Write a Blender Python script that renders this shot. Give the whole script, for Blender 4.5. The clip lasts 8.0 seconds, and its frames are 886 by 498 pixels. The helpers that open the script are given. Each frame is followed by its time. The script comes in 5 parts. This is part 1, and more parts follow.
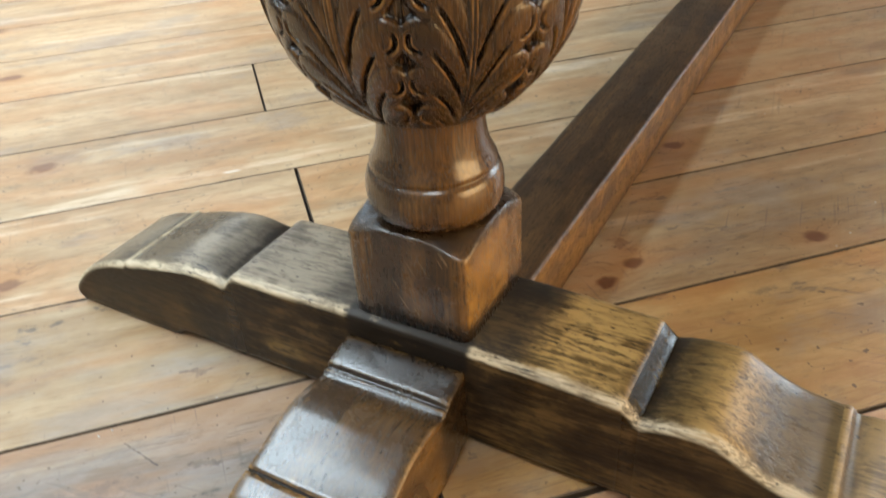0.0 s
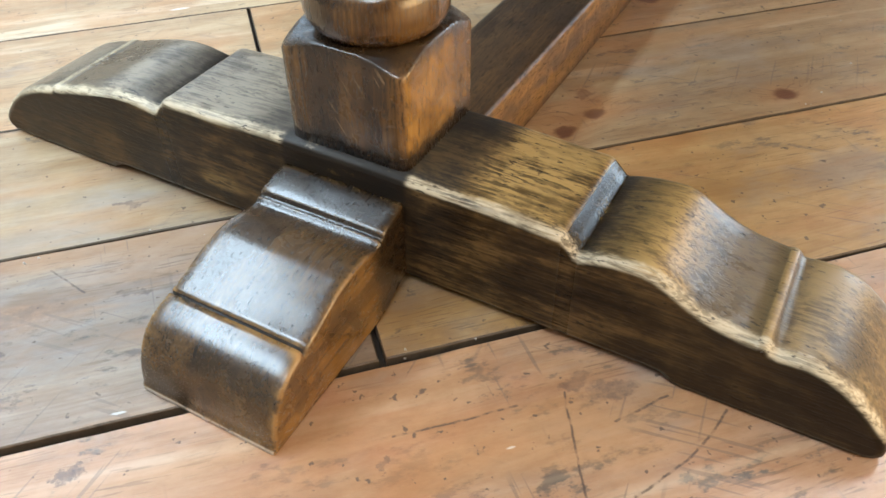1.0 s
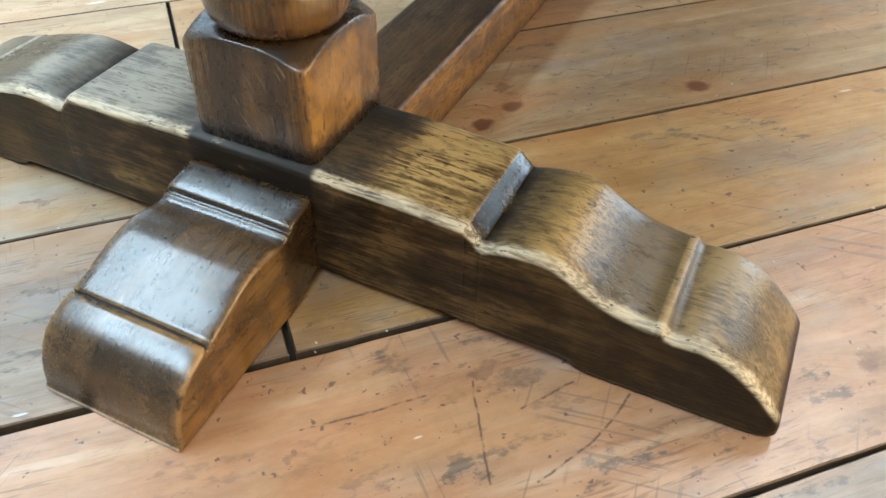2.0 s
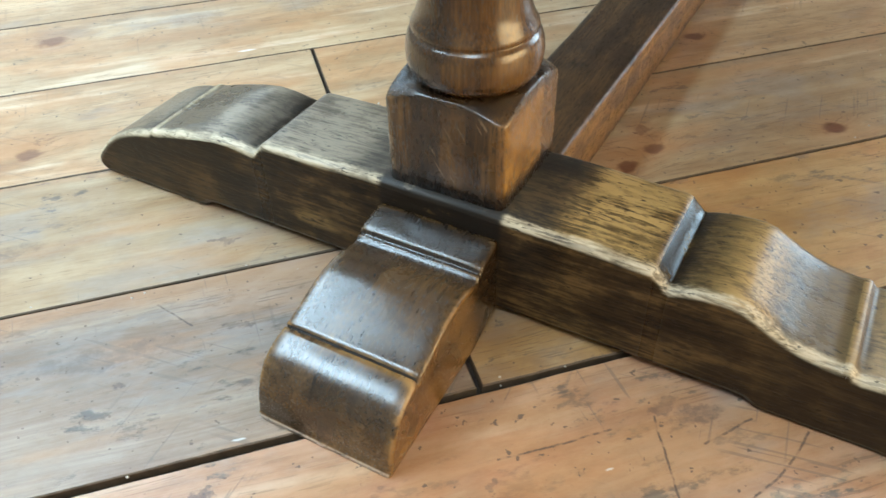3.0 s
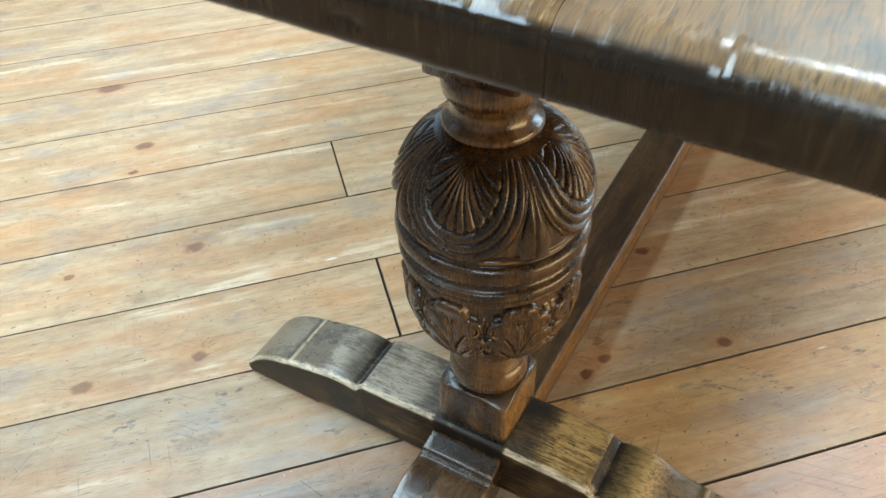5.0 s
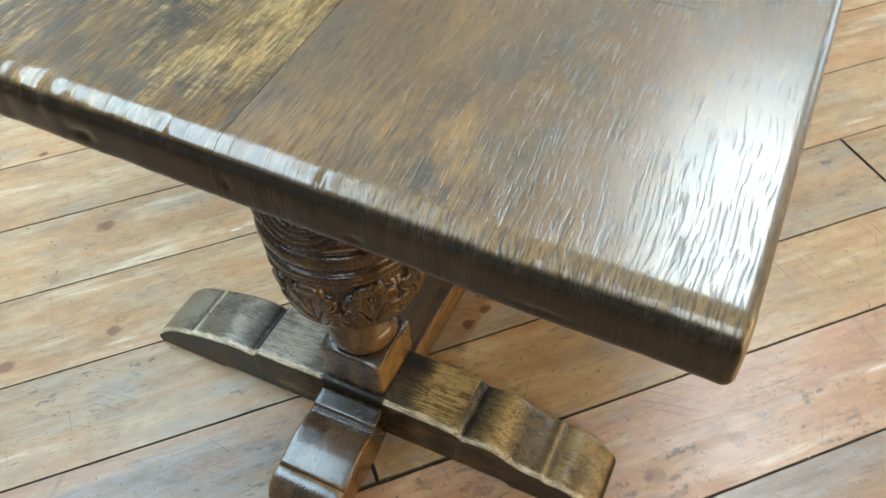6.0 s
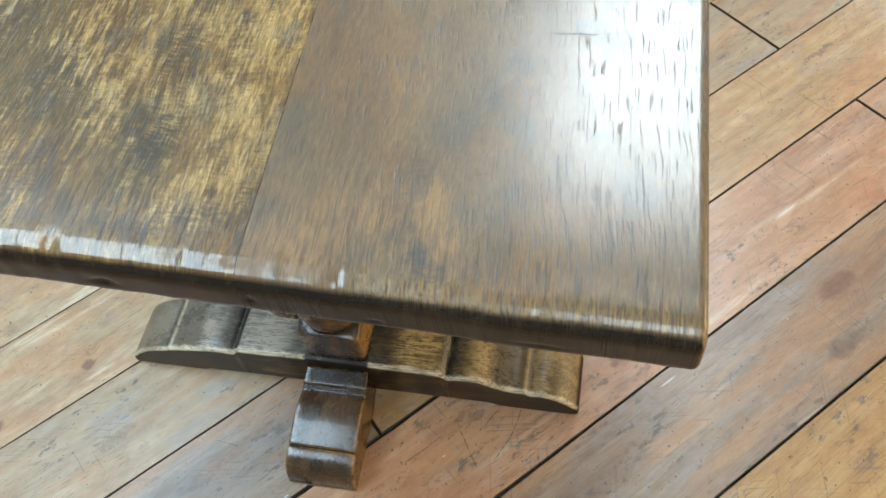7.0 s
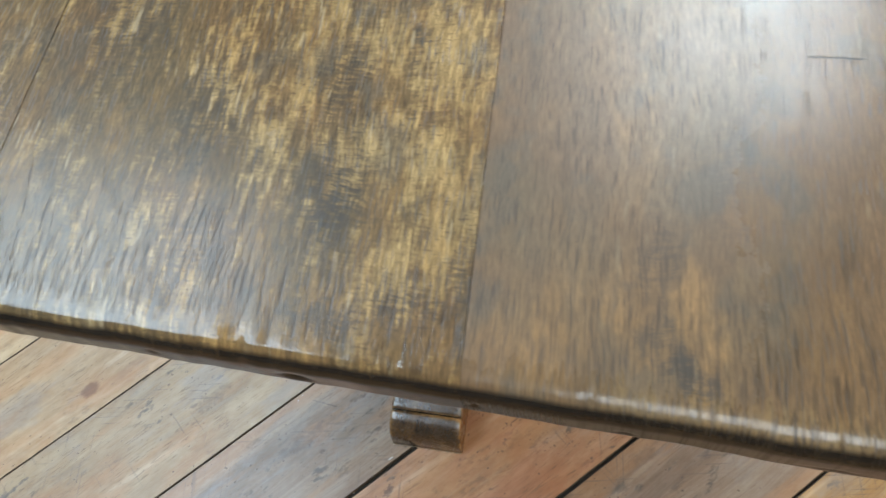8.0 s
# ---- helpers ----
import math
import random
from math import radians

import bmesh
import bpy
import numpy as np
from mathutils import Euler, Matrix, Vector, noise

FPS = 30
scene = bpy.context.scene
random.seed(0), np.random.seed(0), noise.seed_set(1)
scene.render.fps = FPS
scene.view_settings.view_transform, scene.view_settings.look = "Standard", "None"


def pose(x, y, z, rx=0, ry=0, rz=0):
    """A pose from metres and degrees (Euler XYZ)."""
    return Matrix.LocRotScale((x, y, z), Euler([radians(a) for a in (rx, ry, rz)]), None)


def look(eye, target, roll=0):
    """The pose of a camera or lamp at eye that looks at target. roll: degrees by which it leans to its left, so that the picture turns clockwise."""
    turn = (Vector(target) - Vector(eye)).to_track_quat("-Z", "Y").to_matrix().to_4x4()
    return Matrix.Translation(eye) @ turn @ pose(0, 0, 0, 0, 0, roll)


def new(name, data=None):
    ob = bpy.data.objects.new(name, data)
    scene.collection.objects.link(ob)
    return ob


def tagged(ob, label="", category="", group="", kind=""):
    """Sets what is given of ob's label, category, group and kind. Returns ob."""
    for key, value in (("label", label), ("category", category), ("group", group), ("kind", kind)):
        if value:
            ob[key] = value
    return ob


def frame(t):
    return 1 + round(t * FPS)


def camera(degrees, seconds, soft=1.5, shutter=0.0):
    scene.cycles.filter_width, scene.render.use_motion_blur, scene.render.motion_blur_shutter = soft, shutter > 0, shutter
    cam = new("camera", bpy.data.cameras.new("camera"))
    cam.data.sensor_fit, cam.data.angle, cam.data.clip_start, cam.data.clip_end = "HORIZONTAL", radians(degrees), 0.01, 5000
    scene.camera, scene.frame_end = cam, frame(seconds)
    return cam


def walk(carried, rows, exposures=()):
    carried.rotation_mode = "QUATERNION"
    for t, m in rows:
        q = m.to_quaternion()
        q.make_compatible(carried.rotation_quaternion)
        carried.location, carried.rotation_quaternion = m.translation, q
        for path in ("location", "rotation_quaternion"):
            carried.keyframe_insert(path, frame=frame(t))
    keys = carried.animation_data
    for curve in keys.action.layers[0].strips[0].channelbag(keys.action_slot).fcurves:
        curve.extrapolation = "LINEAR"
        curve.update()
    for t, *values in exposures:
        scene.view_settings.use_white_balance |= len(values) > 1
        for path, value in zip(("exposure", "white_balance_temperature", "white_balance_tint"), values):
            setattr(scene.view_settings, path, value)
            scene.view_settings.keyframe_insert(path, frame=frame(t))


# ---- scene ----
cam = camera(58.00, 8.0, 1.5, 0.22)
PATH = [
    (0, 0.2231, -0.3691, 0.4203, 55.16, 3.09, 28.71),
    (0.5, 0.2372, -0.3615, 0.3813, 49.31, 1.59, 29.29),
    (1, 0.2458, -0.3612, 0.3732, 47.45, 0.64, 28.94),
    (1.2, 0.2545, -0.3593, 0.3757, 46.80, 0.14, 28.27),
    (2.3, 0.2719, -0.3511, 0.3740, 47.23, -0.93, 25.55),
    (2.5, 0.2515, -0.3664, 0.3986, 47.11, -0.30, 26.12),
    (3, 0.2066, -0.4041, 0.4039, 48.85, 1.32, 28.88),
    (3.5, 0.1941, -0.4202, 0.4615, 49.13, 1.10, 30.12),
    (4, 0.1951, -0.4687, 0.5969, 49.24, 0.43, 30.39),
    (4.2, 0.2067, -0.4809, 0.6592, 48.74, 0.98, 30.43),
    (5.3, 0.2849, -0.5028, 0.9077, 46.17, 1.78, 29.58),
    (5.5, 0.3175, -0.4938, 0.9239, 45.40, 1.72, 29.31),
    (6, 0.3702, -0.4738, 0.9663, 41.61, 2.27, 25.53),
    (6.5, 0.3681, -0.4613, 1.0190, 35.88, 4.71, 16.96),
    (7, 0.3388, -0.4641, 1.0671, 33.14, 6.57, 10.17),
    (7.5, 0.2903, -0.4090, 1.0651, 29.03, 7.46, 8.30),
    (8, 0.2260, -0.3711, 1.0716, 25.11, 9.17, 10.01),
]
EXPOSURE = [(0.0, 0.1, 6750, 8), (1.0, 0.34, 6250, 7), (2.5, 0.34, 5980, 0), (3.5, 0.18, 5920, 1), (4.2, 0.06, 6050, 1), (5.5, -0.12, 6020, 1), (6.0, -0.28, 5980, 0), (7.0, -0.36, 5980, 1), (8.0, -0.64, 6250, 7)]
walk(cam, [(t, pose(x, y, z, rx, ry, rz)) for t, x, y, z, rx, ry, rz in PATH], EXPOSURE)

# ---- world and lights ----
ROOM_X0, ROOM_X1, ROOM_Y0, ROOM_Y1, ROOM_Z = -2.8, 2.8, -3.0, 3.4, 2.8
world = bpy.data.worlds.new("daylight")
scene.world = world
world.use_nodes = True
sky = world.node_tree.nodes.new("ShaderNodeTexSky")
sky.sky_type, sky.sun_disc = "NISHITA", False
sky.sun_elevation, sky.sun_rotation = radians(40), radians(200)
world.node_tree.links.new(sky.outputs[0], world.node_tree.nodes["Background"].inputs[0])
world.node_tree.nodes["Background"].inputs[1].default_value = 0.1


def area_lamp(name, eye, target, sx, sy, watts, colour):
    data = bpy.data.lights.new(name, "AREA")
    data.shape, data.size, data.size_y, data.energy, data.color = "RECTANGLE", sx, sy, watts, colour
    ob = new(name, data)
    ob.matrix_world = look(eye, target)
    return ob


# rooflights: centre x, y, size x, y, watts; side windows: side, centre y, width, sill, head, watts
# the third rooflight is an added, unseen fill for the front
ROOFLIGHTS = [(0.52, 1.95, 0.88, 1.3, 120), (-1.64, -0.52, 1.45, 2.75, 185), (0.75, -1.75, 1.2, 1.2, 52)]
WINDOWS = [(1, 0.2, 2.4, 0.2, 1.45, 64), (-1, 1.85, 1.9, 0.8, 2.4, 12)]
NORTH = [(1.35, 2.75, 0.45, 2.1, 50)]
DAY = (0.89, 0.955, 1.0)
BLUE_SKY = (0.7, 0.86, 1.0)
for cx, cy, sx, sy, watts in ROOFLIGHTS:
    area_lamp("rooflight_lamp", (cx, cy, ROOM_Z + 0.06), (cx, cy + 0.0001, 0), sx - 0.04, sy - 0.04, watts, BLUE_SKY if cx < 0 else DAY)
for side, cy, w, z0, z1, watts in WINDOWS:
    x = ROOM_X1 if side > 0 else ROOM_X0
    tone = (1.0, 0.66, 0.31) if side > 0 else BLUE_SKY
    area_lamp("window_lamp", (x + side * 0.05, cy, (z0 + z1) / 2), (0, cy, (z0 + z1) / 2), w - 0.1, z1 - z0 - 0.1, watts, tone)
for x0, x1, z0, z1, watts in NORTH:
    area_lamp("window_lamp", ((x0 + x1) / 2, ROOM_Y1 + 0.03, (z0 + z1) / 2), ((x0 + x1) / 2, 0, (z0 + z1) / 2), x1 - x0 - 0.1, z1 - z0 - 0.1, watts, BLUE_SKY)

# ---- node helpers ----


class Nodes:
    """Short names for making node trees."""

    def __init__(self, tree):
        self.tree = tree

    def add(self, kind, inputs=None, **props):
        n = self.tree.nodes.new(kind)
        for k, v in props.items():
            setattr(n, k, v)
        for k, v in (inputs or {}).items():
            self.put(n.inputs[k], v)
        return n

    def put(self, socket, v):
        if isinstance(v, bpy.types.NodeSocket):
            self.tree.links.new(v, socket)
        else:
            socket.default_value = v

    def math(self, op, a, b=0.0, c=0.0, clamp=False):
        return self.add("ShaderNodeMath", {0: a, 1: b, 2: c}, operation=op, use_clamp=clamp).outputs[0]

    def vec(self, op, a, b=(0, 0, 0)):
        n = self.add("ShaderNodeVectorMath", {0: a, 1: b}, operation=op)
        return n.outputs["Value"] if op in ("LENGTH", "DISTANCE", "DOT_PRODUCT") else n.outputs[0]

    def noise(self, co, scale, detail=3.0, rough=0.55, distort=0.0):
        return self.add("ShaderNodeTexNoise", {"Vector": co, "Scale": scale, "Detail": detail, "Roughness": rough, "Distortion": distort}).outputs[0]

    def span(self, v, a, b, lo=0.0, hi=1.0):
        return self.add("ShaderNodeMapRange", {0: v, 1: a, 2: b, 3: lo, 4: hi}, interpolation_type="SMOOTHSTEP").outputs[0]

    def mix(self, f, a, b, blend="MIX"):
        n = self.add("ShaderNodeMix", None, data_type="RGBA", blend_type=blend)
        self.put(n.inputs[0], f)
        for i, v in ((6, a), (7, b)):
            self.put(n.inputs[i], (*v, 1) if isinstance(v, tuple) and len(v) == 3 else v)
        return n.outputs[2]

    def ramp(self, f, stops):
        n = self.add("ShaderNodeValToRGB", {0: f})
        e = n.color_ramp.elements
        while len(e) < len(stops):
            e.new(0.5)
        for i, (p, c) in enumerate(stops):
            e[i].position, e[i].color = p, (*c, 1)
        return n.outputs[0]


def material(name):
    m = bpy.data.materials.new(name)
    m.use_nodes = True
    return m, Nodes(m.node_tree), m.node_tree.nodes["Principled BSDF"]


def scaled(n, co, sx, sy, sz):
    return n.vec("MULTIPLY", co, (sx, sy, sz))


# ---- materials ----
def oak(name, axis, tones, pore=0.6, rough=0.34, stain=0.5, wear=0.0, wear_tone=(0.5, 0.33, 0.16), patches=0.0, patch_tone=(0.42, 0.25, 0.08), bump=0.25, pore_size=1.0, crevice_shade=0.0, pore_cut=0.57, pore_long=1.0, edge_at=0.515, lit_sides=0.0, polish=0.0, waxed=(), bands=(), scratch=0.0, split=()):
    """Old waxed oak with its grain along axis (0, 1, 2)."""
    m, n, b = material(name)
    geo = n.add("ShaderNodeNewGeometry")
    co = n.add("ShaderNodeTexCoord").outputs["Object"]
    warp = n.add("ShaderNodeTexNoise", {"Vector": co, "Scale": 7.0, "Detail": 2.0}).outputs["Color"]
    co2 = n.vec("ADD", co, n.vec("MULTIPLY", n.vec("SUBTRACT", warp, (0.5, 0.5, 0.5)), (0.012, 0.012, 0.012)))

    def stretched(along, cross):
        k = [cross] * 3
        k[axis] = along
        return scaled(n, co2, *k)

    figure = n.noise(stretched(2.5, 38.0), 1.0, 5.0, 0.6)
    fine = n.noise(stretched(22.0, 520.0), 1.0, 3.0, 0.6)
    pores = n.span(n.noise(stretched(75.0 / pore_long, 1050.0 / pore_size), 1.0, 1.5, 0.5), pore_cut, pore_cut + 0.09)
    blot2 = n.noise(co, 34.0, 4.0, 0.65, 0.6)
    tone = n.math("ADD", n.math("MULTIPLY", figure, 0.65), n.math("MULTIPLY", fine, 0.35))
    colour = n.ramp(tone, [(0.32, tones[0]), (0.5, tones[1]), (0.68, tones[2])])
    if patches:
        streak = n.noise(stretched(9.0, 55.0), 1.0, 5.0, 0.62)
        broken = n.span(n.noise(stretched(55.0, 420.0), 1.0, 2.0, 0.55), 0.36, 0.54)
        area = n.math("ADD", n.math("MULTIPLY", n.noise(co, 8.0, 6.0, 0.68), 0.55), n.math("MULTIPLY", streak, 0.45))
        worn = n.math("MULTIPLY", n.span(area, 0.475, 0.535), n.math("ADD", n.math("MULTIPLY", broken, 0.65), 0.35))
        colour = n.mix(n.math("MULTIPLY", worn, patches), colour, n.mix(fine, patch_tone, tuple(1.35 * c for c in patch_tone)))
    colour = n.mix(n.math("MULTIPLY", n.span(blot2, 0.52, 0.72), stain), colour, n.mix(0.5, colour, tuple(0.25 * c for c in tones[0])))
    if wear:
        edge = n.math("MULTIPLY", n.span(geo.outputs["Pointiness"], edge_at, edge_at + 0.05), n.span(n.noise(co, 60.0, 4.0, 0.7), 0.36, 0.56))
        colour = n.mix(n.math("MULTIPLY", edge, wear), colour, wear_tone)
    if lit_sides:
        # flanks more golden: rubbed side grain and warm side light in one colour
        lit_flank = n.span(n.math("ABSOLUTE", n.add("ShaderNodeSeparateXYZ", {0: geo.outputs["Normal"]}).outputs[0]), 0.75, 0.95)
        colour = n.mix(n.math("MULTIPLY", n.math("MULTIPLY", lit_flank, lit_sides), n.math("MULTIPLY", n.span(blot2, 0.34, 0.6, 1.0, 0.35), n.span(figure, 0.38, 0.58, 0.5, 1.1))), colour, n.mix(tone, (0.11, 0.05, 0.012), (0.62, 0.335, 0.085)))
    for ax, centre, half, stripe, strength in bands:
        # a near-black groove line or a bruised arris
        off = n.math("ABSOLUTE", n.math("SUBTRACT", n.add("ShaderNodeSeparateXYZ", {0: co}).outputs[ax], centre))
        colour = n.mix(n.math("MULTIPLY", n.math("MULTIPLY", n.span(off, half, 0.6 * half), n.span(n.noise(co, 120.0, 4.0, 0.7), 0.3, 0.48, 0.3, 1.0)), n.math("MULTIPLY", n.span(n.math("ABSOLUTE", n.add("ShaderNodeSeparateXYZ", {0: geo.outputs["Normal"]}).outputs[0]), 0.7, 0.4), strength)), colour, stripe)
    for start, along, half in split:
        # a drying crack: from a point, along a direction, this far to both sides
        rel = n.vec("SUBTRACT", co, start)
        run = n.math("ABSOLUTE", n.vec("DOT_PRODUCT", rel, along))
        across = n.math("ADD", n.math("ABSOLUTE", n.add("ShaderNodeSeparateXYZ", {0: rel}).outputs[0]), n.math("MULTIPLY", n.math("SUBTRACT", n.noise(co, 140.0, 3.0), 0.5), 0.003))
        colour = n.mix(n.math("MULTIPLY", n.math("MULTIPLY", n.span(across, 0.0011, 0.0003), n.span(run, half, 0.7 * half)), 0.9), colour, (0.006, 0.004, 0.003))
    if scratch:
        slant = n.add("ShaderNodeVectorRotate", {"Vector": co, "Angle": 0.55}, rotation_type="Y_AXIS").outputs[0]
        nick = n.math("MULTIPLY", n.span(n.noise(scaled(n, slant, 420.0, 60.0, 26.0), 1.0, 1.0, 0.4), 0.66, 0.7), n.span(n.noise(co, 32.0, 2.0), 0.5, 0.56))
        colour = n.mix(n.math("MULTIPLY", nick, scratch), colour, (0.34, 0.24, 0.14))
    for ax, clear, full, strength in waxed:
        # near black past a ragged line along one axis
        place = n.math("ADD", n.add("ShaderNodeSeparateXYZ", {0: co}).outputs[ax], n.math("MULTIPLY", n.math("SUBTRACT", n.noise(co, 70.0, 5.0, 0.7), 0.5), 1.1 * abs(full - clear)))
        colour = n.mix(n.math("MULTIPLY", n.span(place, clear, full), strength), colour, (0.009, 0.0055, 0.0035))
    if crevice_shade:
        # concave parts near black: old wax and the hollows' shade in one colour
        colour = n.mix(n.math("MULTIPLY", n.span(geo.outputs["Pointiness"], 0.498, 0.462), crevice_shade), colour, (0.008, 0.005, 0.0035))
    colour = n.mix(n.math("MULTIPLY", pores, pore), colour, tuple(0.22 * c for c in tones[0]))
    n.put(b.inputs["Base Color"], colour)
    r = n.math("ADD", n.math("MULTIPLY", blot2, 0.22), rough - 0.11)
    n.put(b.inputs["Roughness"], n.math("ADD", r, n.math("MULTIPLY", pores, 0.15)))
    h = n.math("ADD", n.math("MULTIPLY", pores, -0.5), n.math("ADD", n.math("MULTIPLY", fine, 0.35), n.math("MULTIPLY", blot2, 0.12)))
    n.put(b.inputs["Normal"], n.add("ShaderNodeBump", {"Height": h, "Strength": bump, "Distance": 0.0012}).outputs[0])
    b.inputs["Coat Weight"].default_value, b.inputs["Coat Roughness"].default_value = polish, 0.26
    return m


# boards run along this direction
BOARD_TURN = radians(45.35)
# knots: x, y, half length along the board, half width, darkness
KNOTS = [(0.211, 0.307, 0.017, 0.011, 1.0), (0.076, 0.2, 0.014, 0.009, 0.9), (0.064, 0.164, 0.013, 0.01, 0.95), (0.048, 0.429, 0.017, 0.012, 1.0),
         (0.057, 0.226, 0.01, 0.008, 0.6), (-0.584, 0.103, 0.022, 0.015, 0.8), (-0.862, 0.27, 0.026, 0.014, 0.9), (-0.421, -0.062, 0.018, 0.011, 0.8),
         (-0.711, -0.043, 0.012, 0.008, 0.8), (-0.526, -0.182, 0.022, 0.014, 0.75), (-1.074, 0.386, 0.04, 0.02, 0.9), (-0.82, 0.202, 0.013, 0.007, 1.0),
         (-0.165, 0.15, 0.011, 0.008, 0.8), (0.383, 0.043, 0.02, 0.014, 0.45), (0.683, 0.202, 0.05, 0.022, 0.4)]


def knot_group(name="knots", spots=KNOTS):
    """One field of knots or stains over the whole floor, shared by the board materials."""
    tree = bpy.data.node_groups.new(name, "ShaderNodeTree")
    tree.interface.new_socket("Vector", in_out="INPUT", socket_type="NodeSocketVector")
    tree.interface.new_socket("Mask", in_out="OUTPUT", socket_type="NodeSocketFloat")
    tree.interface.new_socket("Ring", in_out="OUTPUT", socket_type="NodeSocketFloat")
    n = Nodes(tree)
    co = n.add("NodeGroupInput").outputs[0]
    mask, ring = 0.0, 0.0
    c, s = math.cos(BOARD_TURN), math.sin(BOARD_TURN)
    for x, y, a, w, dark in spots:
        d = n.vec("LENGTH", n.vec("MULTIPLY", n.vec("SUBTRACT", co, (x * c + y * s, y * c - x * s, 0)), (1.25 / a, 1.25 / w, 0)))
        mask = n.math("ADD", mask, n.math("MULTIPLY", n.span(d, 1.15, 0.55), dark))
        ring = n.math("ADD", ring, n.span(d, 3.6, 0.3))
    out = n.add("NodeGroupOutput")
    n.put(out.inputs[0], mask)
    n.put(out.inputs[1], ring)
    return tree


KNOT_TREE = knot_group()
# dark spills and bruises: x, y, half length, half width, strength
STAINS = [(0.69, 0.685, 0.055, 0.008, 0.8), (0.377, 0.042, 0.022, 0.011, 0.7), (0.599, 0.891, 0.03, 0.012, 0.6), (0.463, 0.137, 0.02, 0.014, 0.35), (0.688, 0.203, 0.045, 0.025, 0.6), (0.69, 0.107, 0.05, 0.02, 0.55), (-0.173, -0.204, 0.07, 0.013, 0.5),
          (-0.114, -0.14, 0.01, 0.005, 0.8), (-0.144, -0.214, 0.008, 0.004, 0.9), (-0.182, -0.073, 0.012, 0.005, 0.7), (0.189, -0.066, 0.024, 0.01, 0.75), (0.165, -0.073, 0.018, 0.006, 0.6), (0.098, -0.175, 0.006, 0.004, 0.7),
          (-0.043, -0.256, 0.007, 0.007, 0.8), (-0.33, -0.17, 0.05, 0.012, 0.45), (-0.02, -0.3, 0.03, 0.008, 0.4), (0.28, -0.16, 0.03, 0.012, 0.35)]
STAIN_TREE = knot_group("stains", STAINS)
# splashes of white paint and pale scrapes
MARKS = [(-0.373, 0.185, 0.013, 0.0026, 0.9), (-0.245, -0.02, 0.012, 0.0016, 0.5), (0.33, 0.36, 0.01, 0.002, 0.5), (-0.05, -0.215, 0.006, 0.0013, 0.6), (0.155, -0.13, 0.004, 0.0012, 0.6), (0.45, 0.02, 0.02, 0.002, 0.4), (0.62, 0.33, 0.03, 0.0035, 0.35)]
MARK_TREE = knot_group("pale_marks", MARKS)
# long dark scratches, from and to
SCRATCHES = [(0.095, -0.154, 0.126, -0.124), (0.126, -0.124, 0.146, -0.103), (0.166, -0.081, 0.183, -0.109), (0.183, -0.109, 0.202, -0.138), (0.251, -0.049, 0.248, -0.07), (0.248, -0.07, 0.241, -0.093), (0.241, -0.093, 0.224, -0.126), (0.219, -0.055, 0.199, -0.086), (-0.077, -0.145, -0.057, -0.103), (-0.177, -0.152, -0.141, -0.156)]


def scratch_group():
    """Distance to the nearest long scratch over the whole floor."""
    tree = bpy.data.node_groups.new("scratches", "ShaderNodeTree")
    tree.interface.new_socket("Vector", in_out="INPUT", socket_type="NodeSocketVector")
    tree.interface.new_socket("Distance", in_out="OUTPUT", socket_type="NodeSocketFloat")
    n = Nodes(tree)
    co = n.add("NodeGroupInput").outputs[0]
    near = 1.0
    for x0, y0, x1, y1 in SCRATCHES:
        run = Vector((x1 - x0, y1 - y0, 0))
        rel = n.vec("SUBTRACT", co, (x0, y0, 0))
        k = n.math("MULTIPLY", n.vec("DOT_PRODUCT", rel, tuple(run)), 1 / run.length_squared, clamp=True)
        foot = n.vec("MULTIPLY", n.add("ShaderNodeCombineXYZ", {0: k, 1: k}).outputs[0], tuple(run))
        near = n.math("MINIMUM", near, n.vec("LENGTH", n.vec("MULTIPLY", n.vec("SUBTRACT", rel, foot), (1, 1, 0))))
    n.put(n.add("NodeGroupOutput").inputs[0], near)
    return tree


SCRATCH_TREE = scratch_group()


